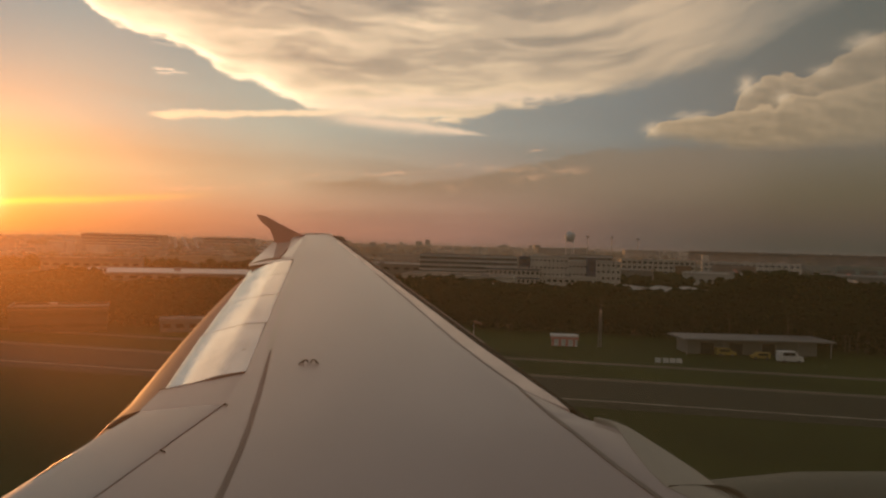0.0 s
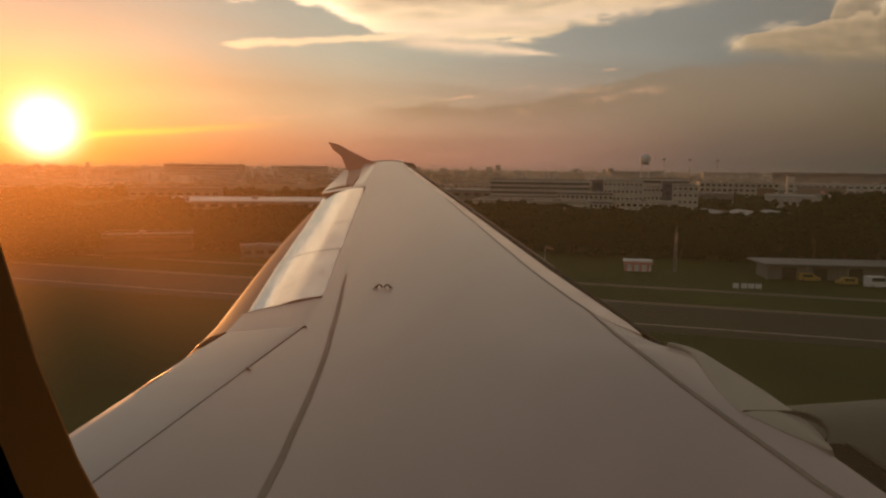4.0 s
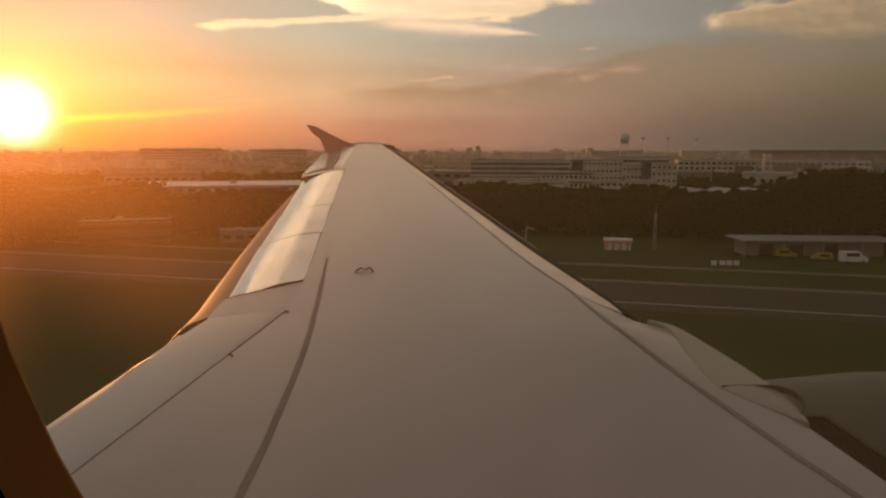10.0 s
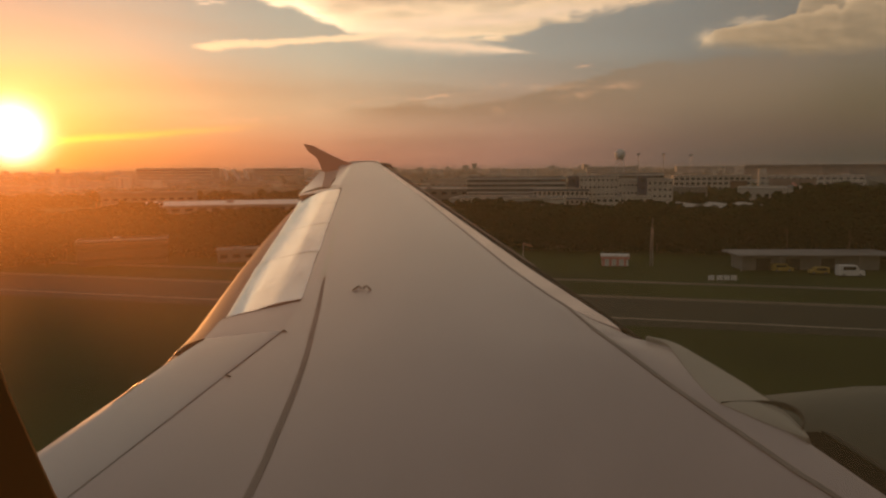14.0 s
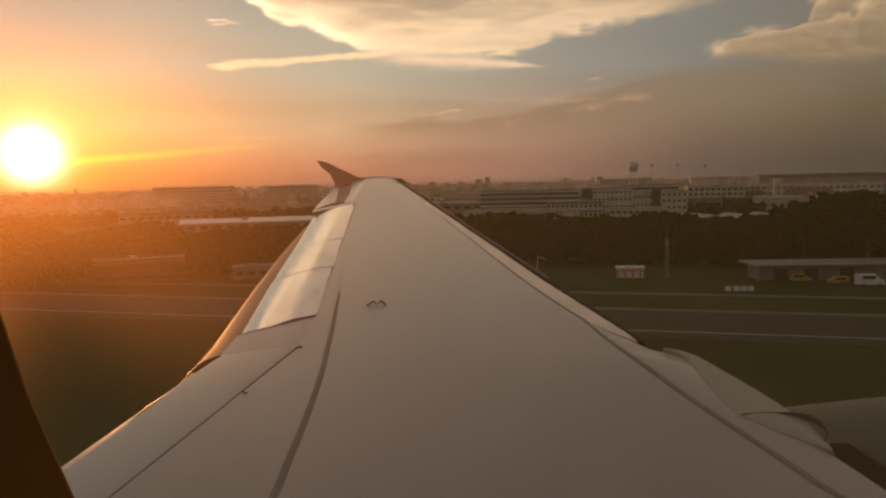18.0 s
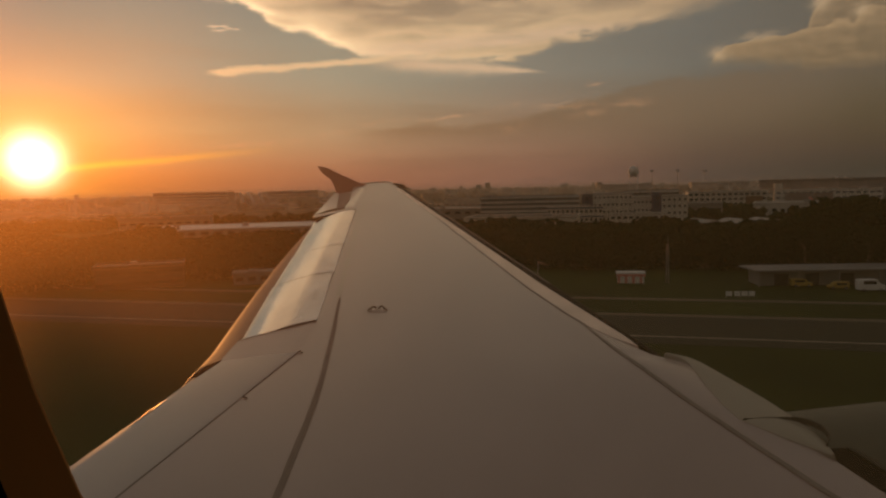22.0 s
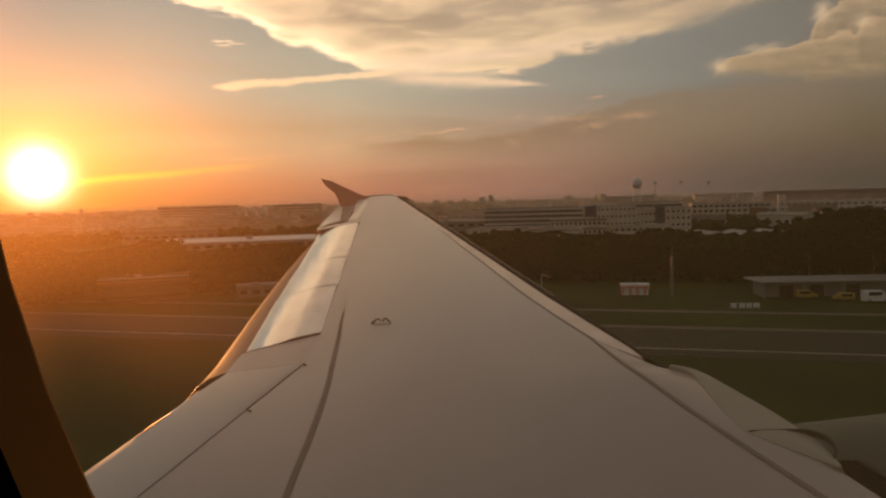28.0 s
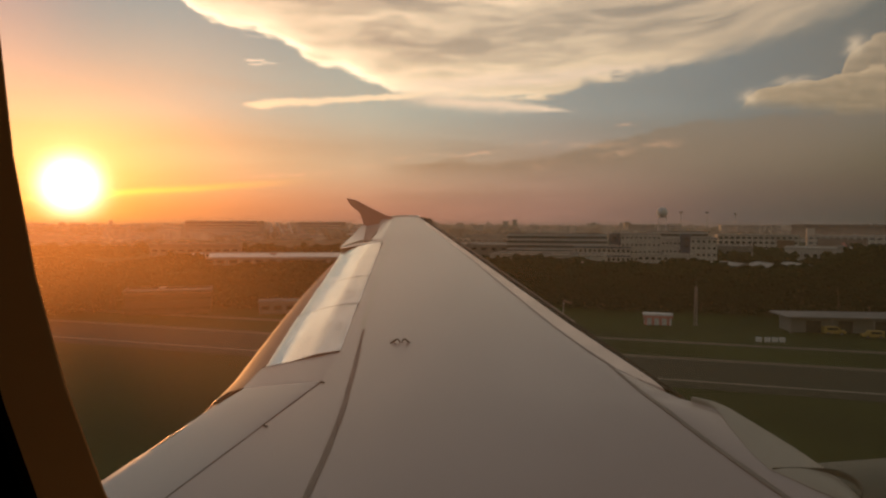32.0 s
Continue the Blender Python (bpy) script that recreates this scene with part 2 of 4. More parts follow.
    dot = x * (-math.sin(a) * math.cos(e)) + y * (math.cos(a) * math.cos(e)) + z * math.sin(e)
    th = op("ARCCOSINE", op("MINIMUM", dot, 1.0)) * 57.29578
    bar = el - (1.85 + (43 - az) * .092) + wob * .4
    s = op("EXPONENT", op("POWER", op("ABSOLUTE", bar / .26), 2.0) * -1.0) * smooth(az, 27.0, 43.0) * smooth(az, 52.0, 45.0)
    col = mixc(s * .85, col, (1.25, .62, .10))
    glow = mixc(1.0, col, vec(op("EXPONENT", th * -.42) * 1.0, op("EXPONENT", th * -.46) * .75, op("EXPONENT", th * -.8) * .2), "ADD")
    disc = op("EXPONENT", op("POWER", th / 1.5, 2.0) * -1.0) * 6.0
    glow = mixc(1.0, glow, vec(disc, disc * .9, disc * .6), "ADD")
    glow = mixc(smooth(el, 0.0, -2.0), glow, (.05, .04, .03))
    sky = nt.nodes.new("ShaderNodeTexSky")
    sky.sky_type, sky.sun_disc = "NISHITA", False
    sky.sun_elevation, sky.sun_rotation = radians(SUN_EL), radians(-SUN_AZ)
    sky.air_density, sky.dust_density = 1.5, 3.0
    bg1, bg2 = nt.nodes.new("ShaderNodeBackground"), nt.nodes.new("ShaderNodeBackground")
    nt.links.new(sky.outputs[0], bg1.inputs[0])
    bg1.inputs[1].default_value = 0.05
    nt.links.new(glow.s, bg2.inputs[0])
    bg2.inputs[1].default_value = SKY_POWER
    add, out = nt.nodes.new("ShaderNodeAddShader"), nt.nodes.new("ShaderNodeOutputWorld")
    nt.links.new(bg1.outputs[0], add.inputs[0])
    nt.links.new(bg2.outputs[0], add.inputs[1])
    nt.links.new(add.outputs[0], out.inputs[0])


SKY_POWER = 1.0
build_sky()
sun = new("sun", bpy.data.lights.new("sun", "SUN"))
sun.data.energy, sun.data.angle, sun.data.color = 1.35, radians(0.6), (1.0, 0.38, 0.09)
a_, e_ = radians(SUN_AZ), radians(SUN_EL)
sun.matrix_world = look((0, 0, 60), (60 * math.sin(a_) * math.cos(e_), -60 * math.cos(a_) * math.cos(e_), 60 - 60 * math.sin(e_)))


# ---------------------------------------------------------------- materials
def material(name, color, rough=0.6, metal=0.0, vary=0.25, scale=2.0, fine=18.0, bump=0.0, coat=0.0, island=0.0, stretch=(1, 1, 1), alt=None, spec=0.5):
    """A surface with stains at one scale and grain at another."""
    mat = bpy.data.materials.new(name)
    mat.use_nodes = True
    t = mat.node_tree
    N.tree = t
    b = t.nodes["Principled BSDF"]
    tc = t.nodes.new("ShaderNodeTexCoord")
    mp = t.nodes.new("ShaderNodeMapping")
    mp.inputs["Scale"].default_value = stretch
    t.links.new(tc.outputs["Object"], mp.inputs[0])
    v = N(mp.outputs[0])
    big, small = noise_tex(v, scale, 4.0), noise_tex(v, fine, 3.0)
    dark = tuple(c * (1 - vary) for c in color)
    lite = alt or tuple(min(1, c * (1 + vary * .6)) for c in color)
    c = mixc(smooth(big, .3, .7), dark, lite)
    c = mixc(smooth(small, .25, .8) * vary * .5, c, tuple(k * .6 for k in color))
    if island:
        info = t.nodes.new("ShaderNodeObjectInfo")
        c = mixc(N(info.outputs["Random"]) * island, c, tuple(k * .45 for k in color))
    t.links.new(c.s, b.inputs["Base Color"])
    r = op("ADD", rough - .06, big * .12)
    t.links.new(r.s, b.inputs["Roughness"])
    b.inputs["Metallic"].default_value = metal
    b.inputs["Specular IOR Level"].default_value = spec
    if coat:
        b.inputs["Coat Weight"].default_value, b.inputs["Coat Roughness"].default_value = coat, .25
    if bump:
        bn = t.nodes.new("ShaderNodeBump")
        bn.inputs["Strength"].default_value, bn.inputs["Distance"].default_value = bump, .02
        t.links.new((small * .5 + big).s, bn.inputs["Height"])
        t.links.new(bn.outputs[0], b.inputs["Normal"])
    return mat


WING = material("wing_paint", (.485, .378, .345), .34, 0, .17, .55, 5.0, 0.0, coat=.6, stretch=(1, .35, 1))
PANEL = material("spoiler_paint", (.66, .64, .635), .10, .8, .10, 1.6, 11.0, .12)
# shade is put into the inboard flap's colour, far darker than FLAP
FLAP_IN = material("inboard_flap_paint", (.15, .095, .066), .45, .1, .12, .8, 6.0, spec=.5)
GLINT = material("worn_bright_edge", (.95, .72, .50), .2, 1.0, .15, 6, 30)
AILERON = material("aileron_paint", (.80, .70, .62), .3, .1, .08, 1, 8, coat=.6)
FLAP = material("flap_paint", (.40, .28, .215), .6, 0, .12, .8, 6.0, spec=.2)
PANEL_IN = material("inboard_spoiler_paint", (.56, .51, .47), .22, .35, .08, .8, 6.0)
METAL = material("bare_metal", (.88, .72, .61), .36, .7, .16, 2.0, 14.0)
# black for joints and fittings, and for shade painted into open gaps
DARK = material("dark_seal", (.014, .012, .011), .8, 0, .3, 3, 30, spec=.1)
SEAM = material("skin_seam", (.31, .25, .21), .6, 0, .2, 2, 20)
STRIPE = material("pale_skin", (.42, .36, .29), .36, 0, .08, .5, 4, coat=.5)
MARK = material("worn_stencil", (.54, .50, .46), .25, .6, .3, 6, 40)
HOOK = material("dark_lip", (.12, .105, .085), .8, 0, .2, 2, 20, spec=.15)
JOINT = material("filled_joint", (.36, .275, .245), .45, 0, .2, 2, 20)
# shade on the slats' turned-down fronts, put into a dark colour
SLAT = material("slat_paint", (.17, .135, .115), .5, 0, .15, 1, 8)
# shade of the recess beside the aileron, put into its colour
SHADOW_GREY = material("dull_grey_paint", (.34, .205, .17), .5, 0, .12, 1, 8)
WALK = material("walkway_paint", (.315, .248, .215), .65, 0, .2, 2, 20)
LINE = material("grey_sealant", (.225, .18, .15), .7, 0, .2, 2, 20)
RED = material("red_paint", (.74, .31, .26), .45, 0, .15, 1, 9)
FAIRING = material("fairing_paint", (.50, .45, .355), .5, 0, .1, 1.5, 9, spec=.3)
# dark colour carries the shade on the white cowling
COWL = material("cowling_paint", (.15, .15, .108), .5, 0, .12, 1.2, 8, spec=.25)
# white body and inboard slats, with their shade put into a near-black colour
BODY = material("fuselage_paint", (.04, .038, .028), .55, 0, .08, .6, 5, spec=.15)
# warm glow on the window reveal is put into this brown
REVEAL = material("brown_plastic", (.60, .275, .075), .8, 0, .15, 6, 40, spec=.1)
# the cabin's darkness is put into the near-black colour of its plastic
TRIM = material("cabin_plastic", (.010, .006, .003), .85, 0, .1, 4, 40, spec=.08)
GRASS = material("grass", (.028, .063, .006), .9, 0, .5, .02, .16, 0, alt=(.052, .072, .011), spec=.1)
ASPHALT = material("asphalt", (.032, .036, .020), .8, 0, .3, .04, 1.5, 0, stretch=(.3, 1, 1), spec=.25)
CONCRETE = material("concrete", (.13, .115, .08), .85, 0, .2, .05, 1.1)
PAINT_W = material("road_paint", (.34, .31, .24), .7, 0, .35, .3, 4)
WALL_W = material("white_render", (.62, .57, .50), .8, 0, .14, .12, 1.5, island=.15)
WALL_G = material("grey_cladding", (.26, .25, .23), .6, .1, .16, .1, 1.4, island=.2)
WALL_B = material("blue_cladding", (.06, .085, .15), .55, .1, .15, .1, 1.2)
WALL_O = material("orange_cladding", (.24, .145, .09), .6, 0, .15, .1, 1.2)
WALL_T = material("teal_cladding", (.07, .17, .15), .55, .1, .15, .1, 1.2)
WALL_D = material("dark_cladding", (.035, .035, .034), .6, .1, .2, .08, 1.0)
ROOF_P = material("pale_roof", (.36, .335, .30), .7, .1, .16, .06, 1.0, stretch=(1, 3, 1))
ROOF_S = material("shed_roof", (.42, .405, .37), .6, .1, .12, .06, 1.0)
ROOF_B = material("brown_roof", (.20, .155, .12), .75, 0, .25, .08, 1.2)
ROOF_D = material("grey_roof", (.27, .25, .23), .7, .1, .2, .06, 1.0)
GLASS = material("dark_glazing", (.02, .022, .026), .12, 0, .1, .3, 2, spec=.6)
STEEL = material("painted_steel", (.33, .31, .30), .5, .4, .2, 1, 9)
WHITE = material("white_paint", (.75, .73, .70), .5, 0, .1, .5, 6)
BARK = material("bark", (.10, .075, .05), .9, 0, .35, 1.5, 12)
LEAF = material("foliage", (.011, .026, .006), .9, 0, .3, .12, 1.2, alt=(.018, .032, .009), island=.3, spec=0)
# distance haze is put into this paler copy of the leaf colour
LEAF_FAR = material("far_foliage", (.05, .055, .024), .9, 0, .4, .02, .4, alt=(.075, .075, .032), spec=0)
TYRE = material("rubber", (.02, .02, .02), .8, 0, .2, 3, 20)
YELLOW = material("yellow_body", (.42, .29, .06), .4, 0, .1, 1, 8)


def pane_material():
    """Scratched acrylic: mostly clear, with a little of the light spread by fine crazing."""
    mat = bpy.data.materials.new("scratched_acrylic")
    mat.use_nodes = True
    t = mat.node_tree
    t.nodes.clear()
    N.tree = t
    tc = t.nodes.new("ShaderNodeTexCoord")
    clear, haze, mist = t.nodes.new("ShaderNodeBsdfTransparent"), t.nodes.new("ShaderNodeBsdfRefraction"), t.nodes.new("ShaderNodeBsdfTranslucent")
    clear.inputs[0].default_value = (.97, .96, .95, 1)
    haze.inputs["Color"].default_value, haze.inputs["IOR"].default_value, haze.inputs["Roughness"].default_value = (1, .60, .28, 1), 1.32, .84
    mist.inputs[0].default_value = (.80, .90, .60, 1)
    grime = noise_tex(N(tc.outputs["Object"]), 9.0, 5.0)
    m1, m2, out = t.nodes.new("ShaderNodeMixShader"), t.nodes.new("ShaderNodeMixShader"), t.nodes.new("ShaderNodeOutputMaterial")
    wire(m1.inputs[0], smooth(grime, .2, .9) * .014 + PANE_HAZE)
    t.links.new(clear.outputs[0], m1.inputs[1])
    t.links.new(haze.outputs[0], m1.inputs[2])
    m2.inputs[0].default_value = PANE_MIST
    t.links.new(m1.outputs[0], m2.inputs[1])
    t.links.new(mist.outputs[0], m2.inputs[2])
    t.links.new(m2.outputs[0], out.inputs[0])
    return mat


PANE_HAZE, PANE_MIST = .052, .021
PANE = pane_material()


# ---------------------------------------------------------------- helpers
def part(name, bm, mat, parent=None, label="", smooth_faces=False):
    """Links a bmesh, or (verts, faces), as one mesh object under a thing or a part."""
    me = bpy.data.meshes.new(name)
    if isinstance(bm, bmesh.types.BMesh):
        bm.normal_update()
        bm.to_mesh(me)
        bm.free()
    else:
        me.from_pydata(*[list(map(tuple, bm[0])), [], bm[1]])
    me.materials.append(mat)
    if smooth_faces:
        me.polygons.foreach_set("use_smooth", [True] * len(me.polygons))
        if len(me.polygons) < 20000:
            me.set_sharp_from_angle(angle=radians(28))
    ob = new(name, me)
    ob.parent = parent
    if label:
        ob["label"] = label
    return ob


def again(ob, parent, m):
    """Another object on the same mesh."""
    o = new(ob.name.split(".")[0], ob.data)
    o.parent, o.matrix_basis = parent, m
    return o


def thing(name, label, category, m=None, group="", kind=""):
    ob = new(name)
    ob.matrix_basis = m or Matrix()
    return tagged(ob, label, category, group, kind)


def box(bm, x0, x1, y0, y1, z0, z1, bev=0.0):
    r = bmesh.ops.create_cube(bm, size=1.0, matrix=Matrix.LocRotScale(((x0 + x1) / 2, (y0 + y1) / 2, (z0 + z1) / 2), None, (abs(x1 - x0), abs(y1 - y0), abs(z1 - z0))))
    if bev:
        es = {e for v in r["verts"] for e in v.link_edges}
        bmesh.ops.bevel(bm, geom=list(es), offset=bev, segments=1, affect="EDGES")
    return bm


def boxed(*dims, bev=0.0):
    return box(bmesh.new(), *dims, bev=bev)


def tube(bm, a, b, r0, r1=None, seg=8):
    a, b = Vector(a), Vector(b)
    r1 = r0 if r1 is None else r1
    m = Matrix.Translation((a + b) / 2) @ (b - a).to_track_quat("Z", "Y").to_matrix().to_4x4()
    bmesh.ops.create_cone(bm, cap_ends=True, segments=seg, radius1=r0, radius2=r1, depth=(b - a).length, matrix=m)
    return bm


def loft(rings, closed=True, caps=True):
    """Verts and faces of a skin over rings of equal length."""
    n, verts, faces = len(rings[0]), [v for r in rings for v in r], []
    for i in range(len(rings) - 1):
        for j in range(n if closed else n - 1):
            k = (j + 1) % n
            faces.append((i * n + j, i * n + k, (i + 1) * n + k, (i + 1) * n + j))
    if caps and closed:
        faces += [tuple(range(n))[::-1], tuple(range((len(rings) - 1) * n, len(rings) * n))]
    return verts, faces


def polar(az, dist, z=0.0):
    return Vector((-math.sin(radians(az)) * dist, math.cos(radians(az)) * dist, z))


def facing(az, dist, turn=0.0, z=0.0):
    """A pose at that bearing and distance, its -y side towards the runway, turned by some degrees."""
    return Matrix.Translation(polar(az, dist, z)) @ pose(0, 0, 0, 0, 0, turn)


# ---------------------------------------------------------------- the aircraft: fuselage, window and wing
K, S, Z0 = .04, .136, -1.79         # slope of the wing's upper skin aft to front and outwards, height at the eye


def up(x, y, dz=0.0):
    """A point on the plane of the wing's upper skin."""
    return Vector((x, y, EYE.z + Z0 + K * x + S * y + dz))


def le(y):
    return .14 - .52 * (y - 4.71)


aircraft = thing("airliner", "white airliner, grey swept wing, red wingtip fence, in low flight", "aircraft")


def slab(pts, thick, lift=0.0, crown=0.0, sub=6, round_=.006, bend=(0, 0), ripple=0.0):
    """A panel over a plan of four corners (front in, front out, aft out, aft in), bulged by crown between front and aft."""
    fi, fo, ao, ai = [Vector((*p, 0)) for p in pts]
    rings = []
    for i in range(2):
        a, b = (fi, ai) if i == 0 else (fo, ao)
        topside, under = [], []
        for j in range(sub + 1):
            s = j / sub
            p = a.lerp(b, s)
            h = lift + crown * 4 * s * (1 - s) + (bend[0] * s - bend[1] * s * s) * (a - b).length + ripple * math.exp(-((s - .35) / .13) ** 2) - (round_ if j in (0, sub) else 0)
            topside.append(up(p.x, p.y, h))
            under.append(up(p.x, p.y, h - thick))
        rings.append(topside + under[::-1])
    return loft(rings)



def lerp_table(y, table):
    for (a, p), (b, q) in zip(table, table[1:]):
        if y <= b:
            return p + (q - p) * (y - a) / (b - a)
    return table[-1][1]


FRONT = [(.25, 2.6), (2.0, 1.66), (3.1, 1.08), (3.6, .84), (3.94, .74), (4.14, .62), (4.45, .46), (4.62, .34), (4.74, .15), (4.9, .01), (5.06, -.06), (5.9, -.53), (6.5, -.855), (14.9, -5.22), (15.5, -5.53), (15.85, -5.72), (16.0, -5.95)]
AFT = [(.25, -2.50), (2.9, -2.525), (4.79, -2.53), (5.53, -2.737), (11.95, -5.028), (12.05, -5.27), (14.5, -6.18), (15.2, -6.47), (15.7, -6.58), (16.0, -6.6)]
stations = [.25, 1.0, 2.0, 2.9, 3.6, 3.94, 4.14, 4.45, 4.6, 4.74, 4.9, 5.53, 6.5, 7.5, 8.5, 9.5, 10.7, 11.95, 12.05, 13.2, 14.5, 14.9, 15.2, 15.5, 15.7, 15.85, 15.95, 16.0]
CROWN = [(0, -.02), (.025, 0), (.12, .002), (.3, .010), (.5, .012), (.7, .008), (.9, .002), (1.0, 0), (1.6, 0)]


def skin(x, y, lift=.004):
    """A point just above the cambered upper skin."""
    f, a = lerp_table(y, FRONT), lerp_table(y, AFT)
    return up(x, y, lerp_table(max(0, (f - x) / (f - a)), CROWN) * (f - a) + lift)


rings = []
for y in stations:
    f, a = lerp_table(y, FRONT), lerp_table(y, AFT)
    c = f - a
    t = min(1.0, max(.15, (16.1 - y) / .8))
    rings.append([up(f - s * c, y, h) for s, h in ((0, -.07 * t), (.008, -.02 * t), (.025, 0), (.12, .004), (.3, .010 * c), (.5, .012 * c), (.7, .008 * c), (.9, .002 * c), (1.0, 0))] +
                 [up(f - s * c, y, -h * c * t - .05 * t) for s, h in ((1.0, .0), (.8, .05), (.5, .11), (.2, .10), (.03, .03))])
wing = part("wing", loft(rings), WING, aircraft, "light grey painted wing skin, faintly streaked", True)

# skin between the two groups of spoilers, and the shroud inboard
part("shroud_panel", slab(((-2.50, 4.79), (-2.71, 5.53), (-3.22, 5.04), (-3.10, 4.57)), .03, 0, 0), WING, wing)
part("shroud_panel", slab(((-2.44, .3), (-2.47, 1.95), (-3.0, 1.9), (-3.0, .3)), .03, 0, 0), WING, wing)

# spoilers: four outboard, one inboard, each standing a few millimetres proud behind a dark hinge gap
SP_IN, SP_OUT = [(5.53, -2.73), (7.23, -3.34), (8.80, -3.90), (10.40, -4.47), (11.82, -4.99)], [(5.04, -3.225), (6.85, -3.905), (8.32, -4.435), (9.95, -5.03), (11.16, -5.49)]
for (a, b), (p, q) in zip(zip(SP_IN, SP_IN[1:]), zip(SP_OUT, SP_OUT[1:])):
    g, g0 = .014, .004 if a[0] < 6 else .014
    part("spoiler", slab(((a[1] - .004, a[0] + g0), (b[1] - .004, b[0] - g), (q[1], q[0] - g), (p[1], p[0] + g0)),  .035, .008, 0, 28, .003, (.07, .15), .006), PANEL, wing, "smooth silvery spoiler panel lying shut", True)
for p, q in zip(SP_IN[1:-1], SP_OUT[1:-1]):
    part("spoiler_gap", slab(((p[1] - .004, p[0] - .014), (p[1] - .004, p[0] + .014), (q[1], q[0] + .014), (q[1], q[0] - .014)), .006, .0085, 0, 28, 0, (.07, .15), .006), DARK, wing)


def on_spoiler(u, v):
    """A point on the first outboard spoiler: u outwards, v aft."""
    a, b = Vector((-2.734, 5.544)).lerp(Vector((-3.344, 7.216)), u), Vector((-3.225, 5.054)).lerp(Vector((-3.905, 6.836)), u)
    p, c = a.lerp(b, v), (a - b).length
    return up(p.x, p.y, .008 + (.07 * v - .15 * v * v) * c)


# worn stencil marks, plain bars
for u0, u1, v0, v1 in ((.395, .41, .10, .34), (.435, .45, .12, .30), (.475, .49, .12, .37), (.515, .53, .14, .33)):
    part("stencil_mark", loft([[on_spoiler(u, v) + Vector((0, 0, h)) for u, h in ((u0, .0015), (u1, .0015), (u1, -.003), (u0, -.003))] for v in np.linspace(v0, v1, 5)]), MARK, wing, "worn grey stencil bar")
# black sheet under the panels, so that their gaps look shaded
part("spoiler_bay", slab(((-2.748, 5.56), (-4.998, 11.81), (-5.46, 11.14), (-3.21, 5.07)), .012, -.022, 0, 10, 0, (.07, .15)), DARK, wing)
part("spoiler", slab(((-2.50, 2.0), (-2.535, 4.775), (-3.10, 4.56), (-3.0, 1.95)), .04, .003, .004, 14, .003), PANEL_IN, wing, "smooth silvery spoiler panel lying shut", True)
# hinge gaps
for (x0, y0), (x1, y1), w in (((-2.735, 5.50), (-4.992, 11.86), .003), ((-3.215, 5.03), (-2.735, 5.525), .004)):
    d = Vector((x1 - x0, y1 - y0)).normalized() * w
    part("hinge_gap", slab(((x0 - d.y / 2, y0 + d.x / 2), (x1 - d.y / 2, y1 + d.x / 2), (x1 + d.y / 2, y1 - d.x / 2), (x0 + d.y / 2, y0 - d.x / 2)), .004, .006, 0, 1, 0), DARK, wing)
part("hinge_gap", slab(((-2.521, 3.95), (-2.523, 4.80), (-2.529, 4.80), (-2.526, 3.95)), .004, .004, 0, 1, 0), DARK, wing)
part("hinge_gap", slab(((-2.518, 2.4), (-2.521, 3.95), (-2.5255, 3.95), (-2.5225, 2.4)), .004, .004, 0, 1, 0), SEAM, wing)
for x, y in ((-2.50, 4.74), (-2.49, 3.93)):
    bm = bmesh.new()
    tube(bm, up(x + .02, y, .008), up(x - .025, y + .02, .008), .006, .004, 6)
    part("hinge_fitting", bm, DARK, wing, "small dark hinge fitting")


def flap(name, pts, drop, label, mat):
    """A flap tucked under the spoilers, its rear rolling down and aft. pts: (y, x, chord) along its upper front line."""
    out = []
    for y, x, chord in pts:
        prof = [(0, -.05), (.25, -.055), (.5, -.07), (.75, -.10), (.92, -.13), (1.0, -.17)]
        out.append([up(x + .05 - (chord + .05) * s, y, h * drop) for s, h in prof] + [up(x + .05 - (chord + .05) * s, y, h * drop - .05 - .02 * (1 - s)) for s, h in prof[::-1]])
    return part(name, loft(out), mat, wing, label, True)


flap("flap", [(4.38, -3.02, .32), (5.04, -3.2, .32), (6.85, -3.88, .29), (8.32, -4.41, .26), (9.95, -5.0, .18), (10.9, -5.36, .08)], 1.0, "outboard flap catching the low sun along its edge", FLAP)
flap("flap", [(.3, -2.98, .012), (2.84, -2.98, .012), (4.3, -3.06, .02)], .5, "inboard flap, coloured dark for its unlit rear edge", FLAP_IN)
# sun glints on the flap edges, put in as slivers of bright metal
for pts in (((-3.036, 3.42, -.004), (-3.050, 3.70, .002), (-3.060, 3.95, -.004)), ((-3.30, 4.42, -.115), (-3.33, 4.58, -.105), (-3.375, 4.80, -.115))):
    bm = bmesh.new()
    p, q, r = (up(*k) for k in pts)
    tube(bm, p, q, .003, .010, 8)
    tube(bm, q, r, .010, .003, 8)
    part("worn_edge", bm, GLINT, wing, "bright metal sliver standing in for the sun's glint", True)
# black patch in place of the shaded notch by the flap
part("flap_gap", slab(((-3.085, 4.58), (-3.15, 4.47), (-3.13, 4.27), (-3.10, 4.30)), .02, .008, 0, 2, 0), DARK, wing)
part("aileron", slab(((-5.57, 12.27), (-6.50, 14.5), (-6.62, 14.45), (-5.66, 11.46)), .05, -.004, .012, 6), AILERON, wing, "pale aileron")
part("aileron_fairing", slab(((-5.44, 12.25), (-6.28, 14.9), (-6.50, 14.55), (-5.57, 12.27)), .05, -.014, 0, 2), SHADOW_GREY, wing, "dull brownish recess beside the aileron")
part("tip_panel", slab(((-5.16, 12.25), (-6.1, 15.2), (-6.24, 15.1), (-5.40, 12.24)), .03, .004, .004, 3), AILERON, wing, "pale panel beside the wingtip")
